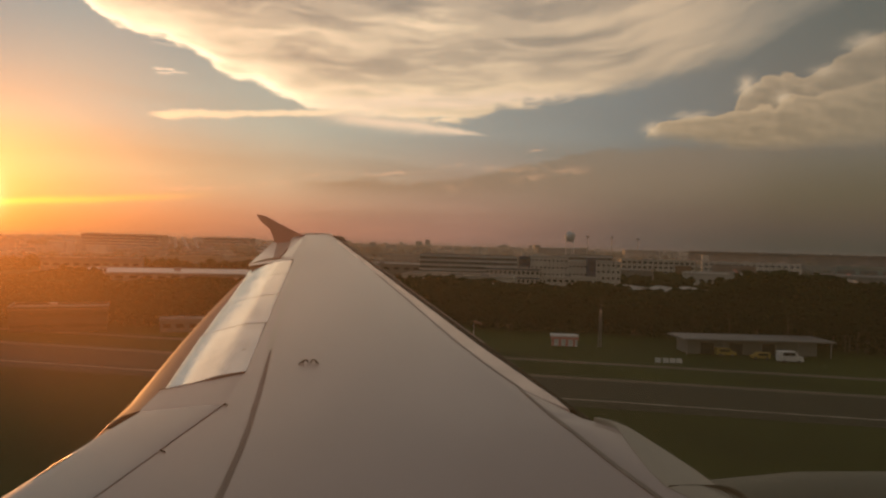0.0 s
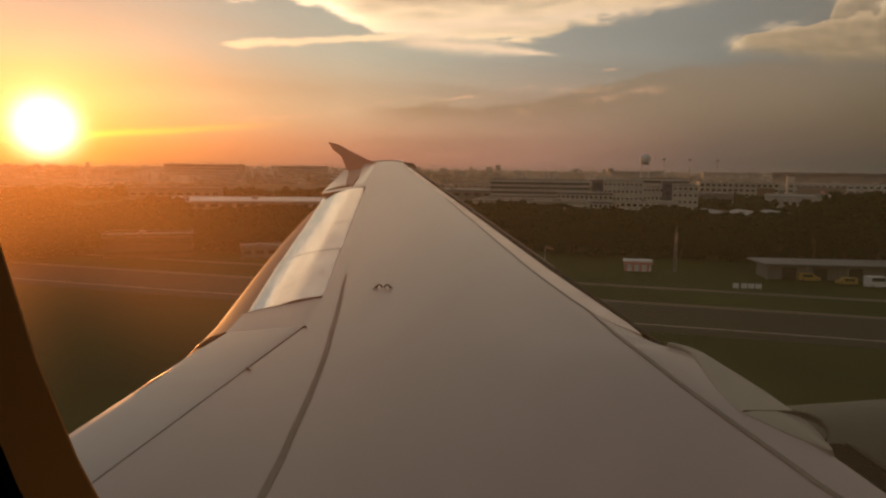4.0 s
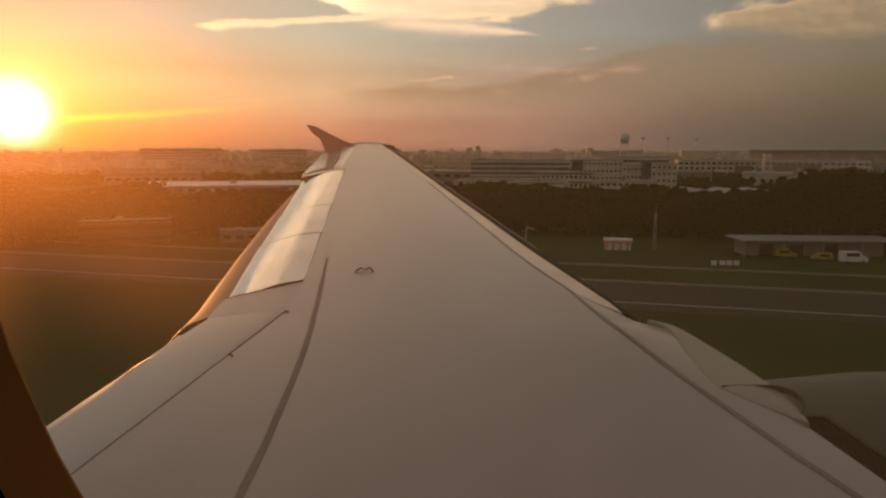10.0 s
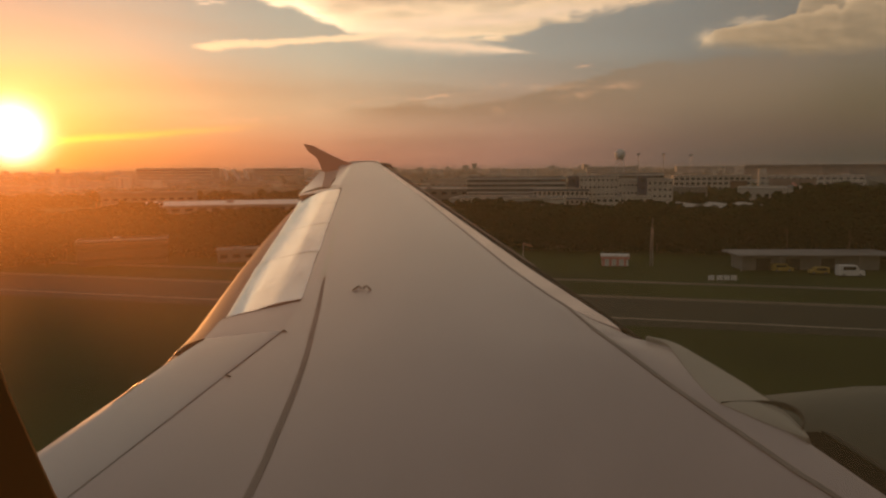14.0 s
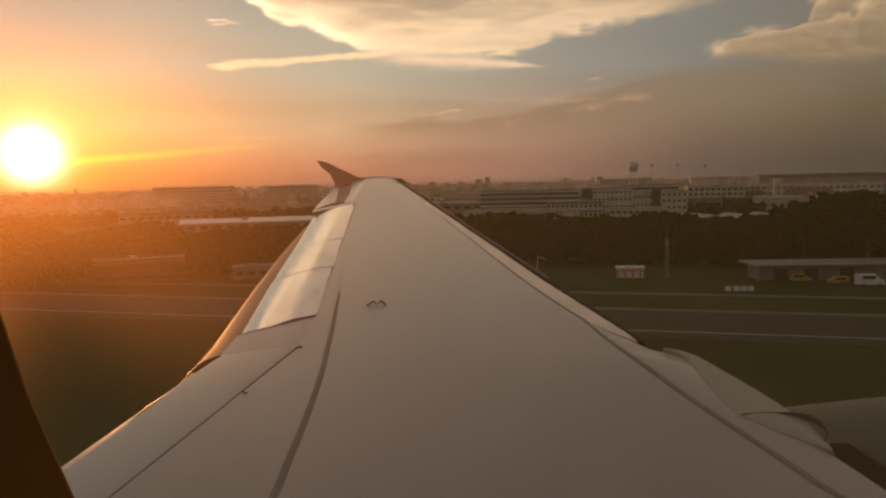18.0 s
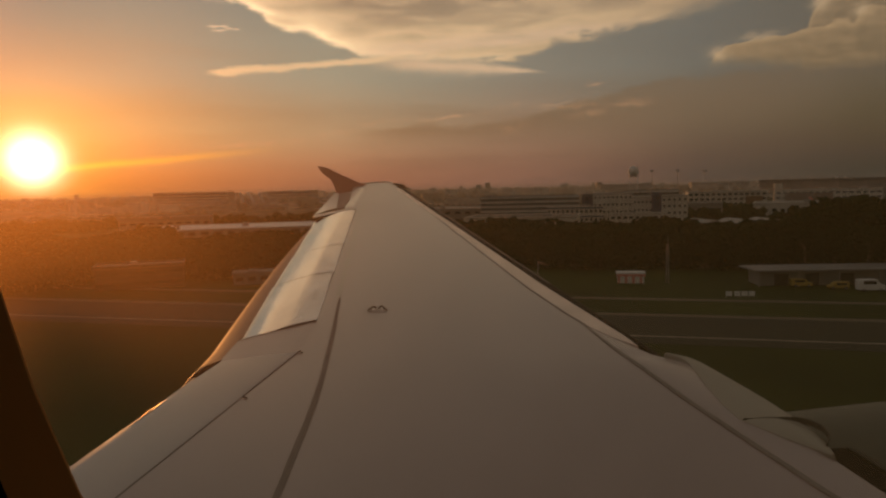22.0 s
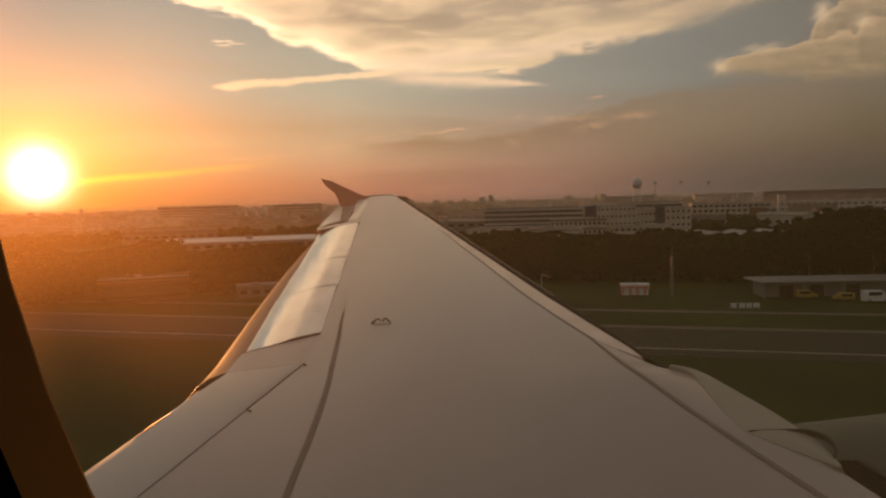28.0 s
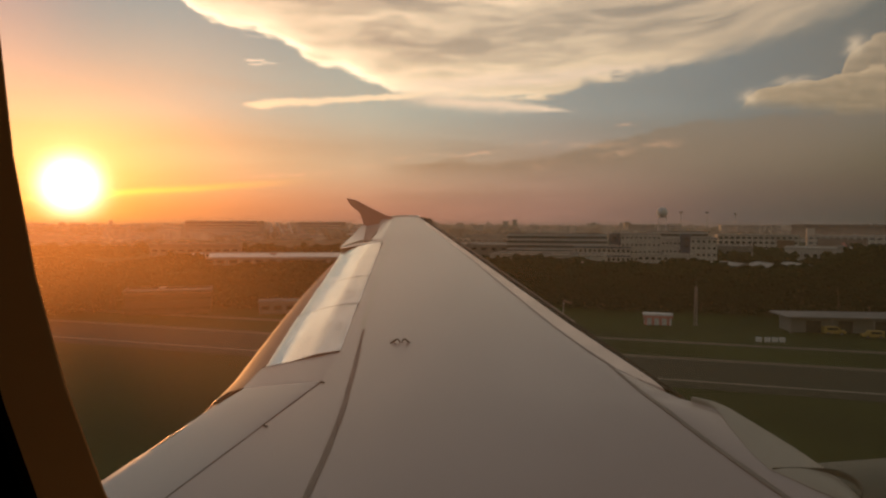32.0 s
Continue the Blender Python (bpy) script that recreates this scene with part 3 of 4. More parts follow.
part("aileron_gap", slab(((-5.0, 11.88), (-5.007, 11.905), (-5.52, 11.215), (-5.50, 11.17)), .02, .004, 0, 2, 0), DARK, wing)
part("skin_panel", slab(((-5.006, 11.88), (-5.16, 12.25), (-5.655, 11.46), (-5.51, 11.21)), .03, .003, 0, 2), WING, wing)
for y in (13.0, 13.48, 13.95, 14.4):
    x = -5.66 - (y - 11.46) * .321
    part("static_wick", tube(bmesh.new(), up(x + .04, y, .006), up(x - .13, y + .03, .012), .022, .012, 6), AILERON, wing, "short pale discharge wick")

# leading edge: bare strip, a black body painting the gap's shade, slats ahead of it
ys = [4.95, 6.5, 8.4, 10.4, 12.4, 14.6]
BARE = [(4.9, .03), (5.1, .13), (5.38, .185), (6.5, .19), (8.4, .15), (10.4, .12), (15, .11)]
part("skin_seam", loft([[skin(lerp_table(y, FRONT) - lerp_table(y, BARE) - .006 + w, y, h) for w, h in ((-.009, .003), (.009, .003), (.009, -.004), (-.009, -.004))] for y in np.linspace(5.3, 10.4, 15)]), JOINT, wing, "faint skin joint behind the bare strip")
part("leading_edge_strip", loft([[up(lerp_table(y, FRONT) - d, y, .0035 + h) for d, h in ((0, -.04), (.02, 0), (lerp_table(y, BARE), 0), (lerp_table(y, BARE), -.02), (.0, -.06))] for y in [4.9, 5.1, 5.38] + ys[1:]]), METAL, wing, "bare metal strip along the leading edge", True)
part("slat_cavity", loft([[up(lerp_table(y, FRONT) - .12, y, -.05), up(lerp_table(y, FRONT) + .01, y, -.022), up(le(y) + .045, y, -.03), up(le(y) + .04, y, -.13), up(lerp_table(y, FRONT) - .12, y, -.16)] for y in ys + [15.4]]), DARK, wing)
# slats carry painted shade; the innermost is the darkest
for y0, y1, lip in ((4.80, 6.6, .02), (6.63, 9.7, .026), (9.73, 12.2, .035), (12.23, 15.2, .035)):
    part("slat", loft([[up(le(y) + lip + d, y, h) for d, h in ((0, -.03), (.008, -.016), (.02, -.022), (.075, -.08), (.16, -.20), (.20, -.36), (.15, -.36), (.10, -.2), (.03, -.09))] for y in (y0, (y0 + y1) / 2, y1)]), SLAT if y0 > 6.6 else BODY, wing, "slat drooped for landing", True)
# grey walkway line and the pale joint that goes on from it


def densify(pts, n):
    """More points along a polyline of (x, y), rounded by a spline."""
    out = []
    for i in range(len(pts) - 1):
        p0, p1, p2, p3 = (Vector(pts[min(max(k, 0), len(pts) - 1)]) for k in (i - 1, i, i + 1, i + 2))
        for j in range(n):
            t = j / n
            out.append(.5 * (2 * p1 + (p2 - p0) * t + (2 * p0 - 5 * p1 + 4 * p2 - p3) * t * t + (3 * p1 - p0 - 3 * p2 + p3) * t ** 3))
    return [tuple(p) for p in out] + [pts[-1]]


LINE_P = [(-1.34, 1.5), (-1.46, 2.05), (-1.6, 2.61), (-1.68, 2.93), (-1.76, 3.2), (-1.845, 3.5), (-1.915, 3.73), (-2.02, 4.06), (-2.14, 4.41), (-2.25, 4.7), (-2.31, 4.87), (-2.515, 5.42), (-2.70, 5.9), (-2.80, 6.18)]
part("walkway_line", loft([[skin(x + w * min(1, .55 + (6.18 - y) * .5), y, h) for w, h in ((-.021, .003), (.021, .003), (.021, -.004), (-.021, -.004))] for x, y in densify(LINE_P, 4)]), WALK, wing, "dark curved line")
SEAM_P = [(1.9, 1.2), (1.45, 2.0), (.90, 2.95), (.76, 3.17), (.685, 3.3), (.592, 3.46), (.452, 3.7), (.36, 3.86), (.246, 4.06), (.10, 4.34), (-.11, 4.74), (-.225, 4.97), (-.42, 5.38)]
part("skin_seam", loft([[skin(x + w * min(1, .3 + (5.38 - y)), y, h) for w, h in ((-.018, .003), (.018, .003), (.018, -.004), (-.018, -.004))] for x, y in densify(SEAM_P, 4)]), SEAM, wing, "dark skin joint")
part("skin_joint", loft([[skin(x + w, y, h) for w, h in ((-.03, .002), (.03, .002), (.03, -.004), (-.03, -.004))] for x, y in densify([(-2.83, 6.2), (-4.05, 9.54), (-5.05, 12.31), (-6.0, 15.0)], 8)]), STRIPE, wing, "paler strip of skin")
# two hoops of the escape rope's anchor
for cx, out in ((-2.288, -1), (-2.212, 1)):
    bm = bmesh.new()
    pts = [skin(cx + .026 * math.cos(a), 5.76, .003 + .030 * math.sin(a)) for a in np.linspace(0, math.pi, 9)]
    for p, q in zip(pts, pts[1:]):
        tube(bm, p, q, .008, .008, 5)
    tube(bm, skin(cx + out * .022, 5.76, .02), skin(cx + out * .056, 5.74, .003), .008, .006, 5)
    part("rope_hoop", bm, LINE, wing, "small dark metal hoop for the escape rope")
# light along the wingtip's edge, put in as a pale tube
bm = bmesh.new()
tip = [skin(lerp_table(y, AFT) + dx, y, .004) for y, dx in ((15.72, .02), (15.9, .02), (15.98, .1))] + [skin(lerp_table(y, FRONT) - dx, y, .004) for y, dx in ((15.98, .3), (15.97, .06), (15.85, .03), (15.6, .03))]
for p, q in zip(tip, tip[1:]):
    tube(bm, p, q, .02, .02, 6)
part("tip_strip", bm, AILERON, wing, "pale tube standing in for the wingtip's lit edge")
part("tip_light", loft([[up(x, y, h) for x, h in ((x0, -.005), (x1, -.02), (x1 + .02, -.09), (x0, -.10))] for y, x0, x1 in ((15.0, -5.24, -5.08), (15.3, -5.40, -5.20), (15.62, -5.58, -5.38), (15.78, -5.68, -5.6))]), DARK, wing, "dark glazed light at the wingtip")
# wingtip fence, a swept upright plate
part("wingtip_fence", loft([[(x, 15.62 + dy, EYE.z + z) for x, z in ((-6.30, .10), (-6.55, .185), (-6.9, .345), (-7.30, .535), (-7.54, .585), (-7.41, .40), (-7.19, .24), (-7.10, .05), (-6.98, -.30), (-6.93, -.5), (-6.70, -.32), (-6.45, -.05))]
                                    for dy in (-.03, .03)]), RED, wing, "swept dull red wingtip fence")

# pylon fairing and the engine's cowling just ahead of the wing
part("pylon_fairing", loft([[up(x0 + (x1 - x0) * s, y, h) for s, h in ((0, .004), (.2, .012), (.5, .01), (.8, -.012), (.95, -.05), (1.0, -.12), (.9, -.4), (.3, -.4), (0, -.12))] for y, x0, x1 in
                            ((3.48, .86, .88), (3.62, .70, .91), (3.82, .505, .875), (4.0, .44, .80), (4.12, .41, .735), (4.26, .375, .65), (4.4, .345, .56), (4.5, .325, .495), (4.6, .30, .43), (4.68, .25, .34), (4.74, .16, .22))]), FAIRING, wing, "smooth pale fairing over the engine pylon", True)
# lip of the inboard slat, bent over the fairing, and a black strip painting the shaded gap behind the inboard slat
part("slat_end", loft([[up(x + dx, y, h) for dx, h in ((0, .008), (.005, .014), (.010, .008), (.005, -.02))] for x, y in densify([(.52, 3.81), (.67, 3.835), (.80, 3.835), (.87, 3.77), (.885, 3.67), (.855, 3.57)], 5)]), HOOK, wing, "dark lip at the slat's end", True)
part("slat_cavity", loft([[up(x + d, y, h) for d, h in ((-.01, -.03), (.10, -.02), (.12, -.16), (-.01, -.2))] for x, y in ((.84, 3.6), (1.08, 3.1), (1.66, 2.0), (2.55, .4))]), DARK, wing)
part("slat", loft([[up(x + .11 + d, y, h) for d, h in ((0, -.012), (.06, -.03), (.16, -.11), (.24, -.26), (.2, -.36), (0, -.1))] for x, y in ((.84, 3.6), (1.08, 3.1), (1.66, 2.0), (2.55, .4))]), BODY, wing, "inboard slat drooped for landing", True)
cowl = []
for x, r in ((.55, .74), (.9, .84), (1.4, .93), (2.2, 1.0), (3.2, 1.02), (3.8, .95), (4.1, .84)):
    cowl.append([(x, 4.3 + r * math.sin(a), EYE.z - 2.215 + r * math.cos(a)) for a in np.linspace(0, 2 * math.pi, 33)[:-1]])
part("engine_cowling", loft(cowl), COWL, aircraft, "white engine cowling, coloured dark as if in shade", True)

# fuselage shell with the cabin window
FR, FY, FZ = 1.975, -1.725, EYE.z - .3
na = 72
xs = [-8, -6, -4, -2.5, -1.5, -.9, -.4, -.399, .399, .4, .9, 1.5, 2.5, 4, 6, 7, 8]


def fuselage():
    verts, faces = [], []
    angs = [2 * math.pi * i / na for i in range(na)]
    for x in xs:
        for r in (FR, FR - .08):
            verts += [(x, FY + r * math.cos(a), FZ + r * math.sin(a)) for a in angs]
    n = na * 2
    for i in range(len(xs) - 1):
        for j in range(na):
            k, mid = (j + 1) % na, (angs[j] + math.pi / na)
            if abs((xs[i] + xs[i + 1]) / 2) < .4 and abs((mid + math.pi) % (2 * math.pi) - math.pi - .15) < .17:
                continue
            faces.append((i * n + j, i * n + k, (i + 1) * n + k, (i + 1) * n + j))
            faces.append((i * n + na + k, i * n + na + j, (i + 1) * n + na + j, (i + 1) * n + na + k))
    for i, rev in ((0, 1), (len(xs) - 1, 0)):
        faces.append(tuple(i * n + j for j in range(na)))
    return verts, faces


part("fuselage", fuselage(), BODY, aircraft, "white fuselage, coloured near-black as if in shade", True)


def opening(a, b, y, n=48, cz=.07, p=2.6, cx=0.0):
    out = []
    for i in range(n):
        t = 2 * math.pi * i / n
        c, s = math.cos(t), math.sin(t)
        out.append((cx + a * math.copysign(abs(c) ** (2 / p), c), y, EYE.z + cz + b * math.copysign(abs(s) ** (2 / p), s)))
    return out


def rim(k, y):
    """The window's outline, at that scale of its outer edge."""
    return opening(.30 * k, .42 * k, y, cz=.14 * k, p=2.2, cx=.012 * k)


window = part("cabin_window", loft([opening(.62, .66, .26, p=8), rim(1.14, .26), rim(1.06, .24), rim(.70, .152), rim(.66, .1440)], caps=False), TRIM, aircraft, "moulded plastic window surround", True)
part("reveal", loft([rim(.63, .1435), rim(.606, .1415), rim(.604, .1405), rim(.6165, .1255)], caps=False), REVEAL, window, "plastic reveal, its brown standing in for warm light", True)
part("cabin_lining", loft([rim(.6165, .1253), rim(.622, .1235), opening(.60, .60, .118, p=8)], caps=False), TRIM, window, "cabin lining round the window, coloured black as if unlit", True)
bm = bmesh.new()
ring = [bm.verts.new(v) for v in rim(.68, .146)]
bm.faces.new(ring)
ring = [bm.verts.new(v) for v in rim(.68, .1445)]
bm.faces.new(ring[::-1])
glass = part("window_pane", bm, PANE, window, "scratched, hazy acrylic pane")
glass.visible_shadow = False

# ---------------------------------------------------------------- the ground
random.seed(5)


def disc(radii, seg=96):
    verts, faces = [(0, 0, 0)], []
    for r in radii:
        verts += [(r * math.cos(2 * math.pi * i / seg), r * math.sin(2 * math.pi * i / seg), 0) for i in range(seg)]
    faces += [(0, 1 + i, 1 + (i + 1) % seg) for i in range(seg)]
    for k in range(len(radii) - 1):
        for i in range(seg):
            a, b = 1 + k * seg, 1 + (k + 1) * seg
            faces.append((a + i, b + i, b + (i + 1) % seg, a + (i + 1) % seg))
    return verts, faces


ground = tagged(part("ground", disc((60, 200, 500, 1000, 2000, 3400, 4900)), GRASS), "dark olive mown grass reaching far out", "grass", kind="structure")


def strip(name, x0, x1, y0, y1, z, mat, label, category, kind="structure", parent=None):
    ob = part(name, boxed(x0, x1, y0, y1, z - .02, z), mat, parent, "" if parent else label)
    return ob if parent else tagged(ob, label, category, kind=kind)


road = strip("service_road", -900, 700, 152.6, 155.4, .03, CONCRETE, "narrow pale concrete road across the grass", "road")
taxiway = strip("taxiway", -900, 700, 111, 134, .03, ASPHALT, "dark asphalt taxiway across the grass", "taxiway")
for y, w in ((116.0, .6),):
    strip("edge_line", -900, 700, y, y + w, .04, PAINT_W, "", "", parent=taxiway)
strip("shoulder", -900, 700, 134, 136.6, .028, CONCRETE, "pale concrete shoulder along the taxiway", "shoulder")
strip("access_road", -136, -132, 155.6, 170, .027, CONCRETE, "pale access road to the station", "road")

# evening haze over the distant town, stood in for by added sheets of thin scattering mist, ever farther off
def mist_material():
    mat = bpy.data.materials.new("thin_mist")
    mat.use_nodes = True
    t = mat.node_tree
    t.nodes.clear()
    N.tree = t
    tc, sep = t.nodes.new("ShaderNodeTexCoord"), t.nodes.new("ShaderNodeSeparateXYZ")
    t.links.new(tc.outputs["Object"], sep.inputs[0])
    clear, scatter, back = t.nodes.new("ShaderNodeBsdfTransparent"), t.nodes.new("ShaderNodeBsdfTranslucent"), t.nodes.new("ShaderNodeBsdfDiffuse")
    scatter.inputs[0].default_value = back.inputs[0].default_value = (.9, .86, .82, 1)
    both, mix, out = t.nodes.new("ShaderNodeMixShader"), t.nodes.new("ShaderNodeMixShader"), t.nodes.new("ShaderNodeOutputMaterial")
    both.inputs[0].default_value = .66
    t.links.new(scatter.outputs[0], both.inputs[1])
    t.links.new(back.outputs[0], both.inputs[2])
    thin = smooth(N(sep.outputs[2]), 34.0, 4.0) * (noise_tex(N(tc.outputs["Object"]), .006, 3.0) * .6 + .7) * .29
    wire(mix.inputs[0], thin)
    t.links.new(clear.outputs[0], mix.inputs[1])
    t.links.new(both.outputs[0], mix.inputs[2])
    t.links.new(mix.outputs[0], out.inputs[0])
    return mat


MIST = mist_material()
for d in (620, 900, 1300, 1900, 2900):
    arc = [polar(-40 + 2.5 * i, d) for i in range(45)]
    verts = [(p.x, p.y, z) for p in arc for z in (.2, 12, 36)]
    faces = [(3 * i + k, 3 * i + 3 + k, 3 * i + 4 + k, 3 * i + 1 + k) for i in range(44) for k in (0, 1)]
    o = tagged(part("haze", (verts, faces), MIST), "upright mist sheet added to stand in for evening haze", "haze", kind="stuff")
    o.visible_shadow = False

# ---------------------------------------------------------------- buildings


def flat_building(name, label, m, w, d, h, wall, roof, floors=0, bays=0, glass_h=1.4, band=None, parapet=.6, group="", category="building", bay_w=.6):
    """A block with roof, parapet, roof plant and its windows, on the side that faces the runway."""
    b = thing(name, label, category, m, group)
    part("wall", boxed(-w / 2, w / 2, 0, d, 0, h, bev=.05), wall, b)
    r = part("roof", boxed(-w / 2 - .3, w / 2 + .3, -.3, d + .3, h, h + .25), roof, b)
    bm = bmesh.new()
    for x0, x1, y0, y1 in ((-w / 2 - .3, w / 2 + .3, -.3, .1), (-w / 2 - .3, w / 2 + .3, d - .1, d + .3), (-w / 2 - .3, -w / 2 + .1, .1, d - .1), (w / 2 - .1, w / 2 + .3, .1, d - .1)):
        box(bm, x0, x1, y0, y1, h + .25, h + .25 + parapet)
    part("parapet", bm, wall, b)
    rnd = random.Random(int(w * 7 + d * 13 + h))
    for i in range(max(1, int(w / 22))):
        x, y = rnd.uniform(-w * .42, w * .42), rnd.uniform(d * .2, d * .7)
        s = rnd.uniform(1.2, 2.6) * min(1, w / 30)
        part("roof_plant", boxed(x - s, x + s, y - s * .8, y + s * .8, h + .24, h + .25 + rnd.uniform(.9, 2.0) * min(1, w / 30), bev=.06), STEEL, r)
    if floors and bays:
        fh, bw = h / floors, w / bays
        first = None
        for f in range(floors):
            for k in range(bays):
                mm = Matrix.Translation((-w / 2 + bw * (k + .5), -.02, fh * (f + .55)))
                if first is None:
                    ww = bw * bay_w / 2
                    first = part("window", boxed(-ww, ww, -.06, .10, -glass_h / 2, glass_h / 2), GLASS, b)
                    first.matrix_basis = mm
                else:
                    again(first, b, mm)
    if band:
        for f in range(floors):
            part("band", boxed(-w / 2 - .15, w / 2 + .15, -.5, -.05, h / floors * (f + 1) - .75, h / floors * (f + 1)), band, b)
    return b


def hall(name, label, m, w, d, h, rise, wall, roof, ribs=0, doors=0, category="shed", group=""):
    """A hall with a shallow curved roof, its ridge along y."""
    b = thing(name, label, category, m, group)
    part("wall", boxed(-w / 2, w / 2, 0, d, 0, h), wall, b)
    n = 12
    prof = [(-w / 2 - .5 + (w + 1) * i / n, h + rise * math.sin(math.pi * i / n)) for i in range(n + 1)]
    ring = [[(x, y, z + .02) for x, z in prof] + [(x, y, z - .25) for x, z in prof[::-1]] for y in (-.8, d + .8)]
    r = part("roof", loft(ring), roof, b, "", False)
    part("gable", ([(x, 0.05, z - .2) for x, z in prof] + [(x, .35, z - .2) for x, z in prof], [tuple(range(n + 1)), tuple(range(n + 1, 2 * n + 2))[::-1]]), wall, b)
    for i in range(ribs):
        y = d * (i + .5) / ribs
        part("roof_rib", loft([[(x, yy, z + zz) for yy, zz in ((y - .12, .02), (y - .12, .14), (y + .12, .14), (y + .12, .02))] for x, z in prof]), roof, r)
    for i in range(doors):
        x = -w / 2 + w * (i + .5) / doors
        part("door", boxed(x - w / doors * .38, x + w / doors * .38, -.08, .1, 0, h * .8), WALL_D, b)
    return b


# works behind the wood: brown-roofed hall, banded factory, grey warehouse, curved sheds
flat_building("hall", "low white hall with a broad brown roof and pale parapet", facing(9.5, 372, 2), 60, 44, 7.5, WALL_W, ROOF_B, 1, 12, 1.6, parapet=.5, category="hall")
flat_building("factory", "low white factory wing with a blue band and small windows", facing(5.0, 436, 2), 34, 26, 10.5, WALL_W, ROOF_D, 2, 12, 1.6, band=WALL_B, bay_w=.5)
flat_building("factory", "white factory block with rows of small dark windows", facing(2.0, 452, 2), 24, 20, 18.0, WALL_W, WALL_B, 4, 9, 1.3, bay_w=.42)
flat_building("factory", "dark blue stair tower between white factory blocks", facing(4.0, 455, 2), 7, 14, 17.5, WALL_B, ROOF_D, 4, 1, 1.2, category="stair tower", bay_w=.3)
flat_building("factory", "lower white factory block with small dark windows", facing(-.3, 452, 2), 12, 20, 15, WALL_W, ROOF_D, 3, 5, 1.3, bay_w=.42)
flat_building("factory", "dark blue stair tower between white factory blocks", facing(-1.4, 446, 2), 6, 14, 17.5, WALL_B, ROOF_D, 4, 1, 1.2, category="stair tower", bay_w=.3)
flat_building("factory", "white factory block with a blue roof edge", facing(-2.7, 445, 2), 15, 22, 16.0, WALL_W, WALL_B, 4, 5, 1.3, bay_w=.45)
flat_building("factory", "low white works with pale roof", facing(.1, 405, 2), 30, 16, 7, WALL_W, ROOF_P, 2, 9, 1.3, bay_w=.6)
flat_building("warehouse", "broad grey warehouse with a pale flat roof", facing(14.5, 470, 3), 62, 58, 9.5, WALL_G, ROOF_P, 2, 9, 1.3, category="warehouse", bay_w=.5)
flat_building("warehouse", "long low grey warehouse with a dark roof", facing(12.5, 690, -4), 80, 40, 12, WALL_G, ROOF_P, 1, 12, 2.0, category="warehouse")
flat_building("warehouse", "brown-walled store with a dark flat roof", facing(7.2, 680, 2), 44, 30, 13, WALL_O, ROOF_D, 2, 6, 1.4, category="warehouse", bay_w=.4)
for az, dist, turn, ln in ((-5.6, 348, 20, 22), (-7.9, 352, 16, 22), (-9.8, 356, 12, 22)):
    hall("storage_shed", "pale shed with a curved ribbed canopy roof", facing(az, dist, turn), 12.5, ln, 3.6, 3.0, WALL_G, ROOF_S, 6, 2, "shed", "curved sheds beside the wood")
term = flat_building("office_building", "long white four-storey building with rows of small windows and ochre panels", facing(-6.5, 610, 4), 60, 18, 15.5, WALL_W, ROOF_P, 4, 14, 1.7, category="building")
annex = flat_building("office_building", "white block with a broad ochre cladding panel", facing(-13.2, 625, -10), 74, 20, 15.5, WALL_W, ROOF_P, 4, 16, 1.5)
part("cladding_panel", boxed(-30, 4, -.35, -.1, 2, 13.5), WALL_O, annex, "faded orange cladding panel")
part("cladding_panel", boxed(14, 27, -.35, -.1, 1, 12), WALL_O, term, "faded orange cladding panel")
flat_building("hangar", "huge dark hangar with a flat roof", facing(-15.5, 960, -18), 230, 70, 23.5, WALL_D, ROOF_D, 1, 8, 18, category="hangar", bay_w=.85)
flat_building("hangar", "teal hangar with a pale roof edge", facing(-20.8, 640, -24), 46, 40, 15, WALL_T, ROOF_P, 1, 3, 9, category="hangar", bay_w=.8)
pier = thing("stair_tower", "tall blank white stair tower before the dark hangar", "stair tower", facing(-10.0, 700))
part("wall", boxed(-3.2, 3.2, 0, 5, 0, 21, bev=.08), WALL_W, pier)
part("roof", boxed(-3.4, 3.4, -.2, 5.2, 21, 21.3), ROOF_D, pier)
for az, dist, w, dp, h, wl in ((-4.2, 520, 36, 40, 9, WALL_G), (-16.5, 470, 60, 40, 8.5, WALL_W), (-10.6, 500, 40, 44, 9, WALL_W), (-21, 540, 70, 50, 10, WALL_G)):
    flat_building("warehouse", "wide pale grey warehouse with a flat light roof", facing(az, dist, az), w, dp, h, wl, ROOF_P, 1, 8, 1.8, category="warehouse", bay_w=.5, group="pale warehouses beyond the sheds")
flat_building("office_block", "white terraced block with stacked horizontal bands among trees", facing(8.6, 445, 9), 62, 18, 17.5, WALL_G, ROOF_P, 6, 16, 1.5, band=WHITE, bay_w=.9, category="office block")
flat_building("office_block", "lower white terraced block with stacked horizontal bands", facing(-.8, 520, 0), 40, 18, 18.5, WALL_G, ROOF_P, 6, 10, 1.5, band=WHITE, bay_w=.9, category="office block")
# on the sun's side
flat_building("freight_hall", "very long low freight hall with a broad white roof", facing(31.2, 402, 27), 112, 62, 4.6, WALL_G, WHITE, 1, 16, 1.5, category="warehouse", parapet=.2)
flat_building("freight_hall", "low pale works hall with a flat roof", facing(37.5, 520, 30), 60, 30, 8, WALL_G, ROOF_P, 1, 10, 1.2, category="warehouse")
flat_building("fire_station", "two-storey flat-roofed station building with broad eaves", facing(39.5, 200, 36), 22, 12, 5.6, WALL_D, ROOF_B, 2, 6, .9, bay_w=.92, category="building")
flat_building("pump_house", "small low pale building with a flat roof on the grass", facing(30.8, 193, 30), 13, 6, 3.0, WALL_G, ROOF_P, 1, 4, 1.0, category="building", parapet=.3)
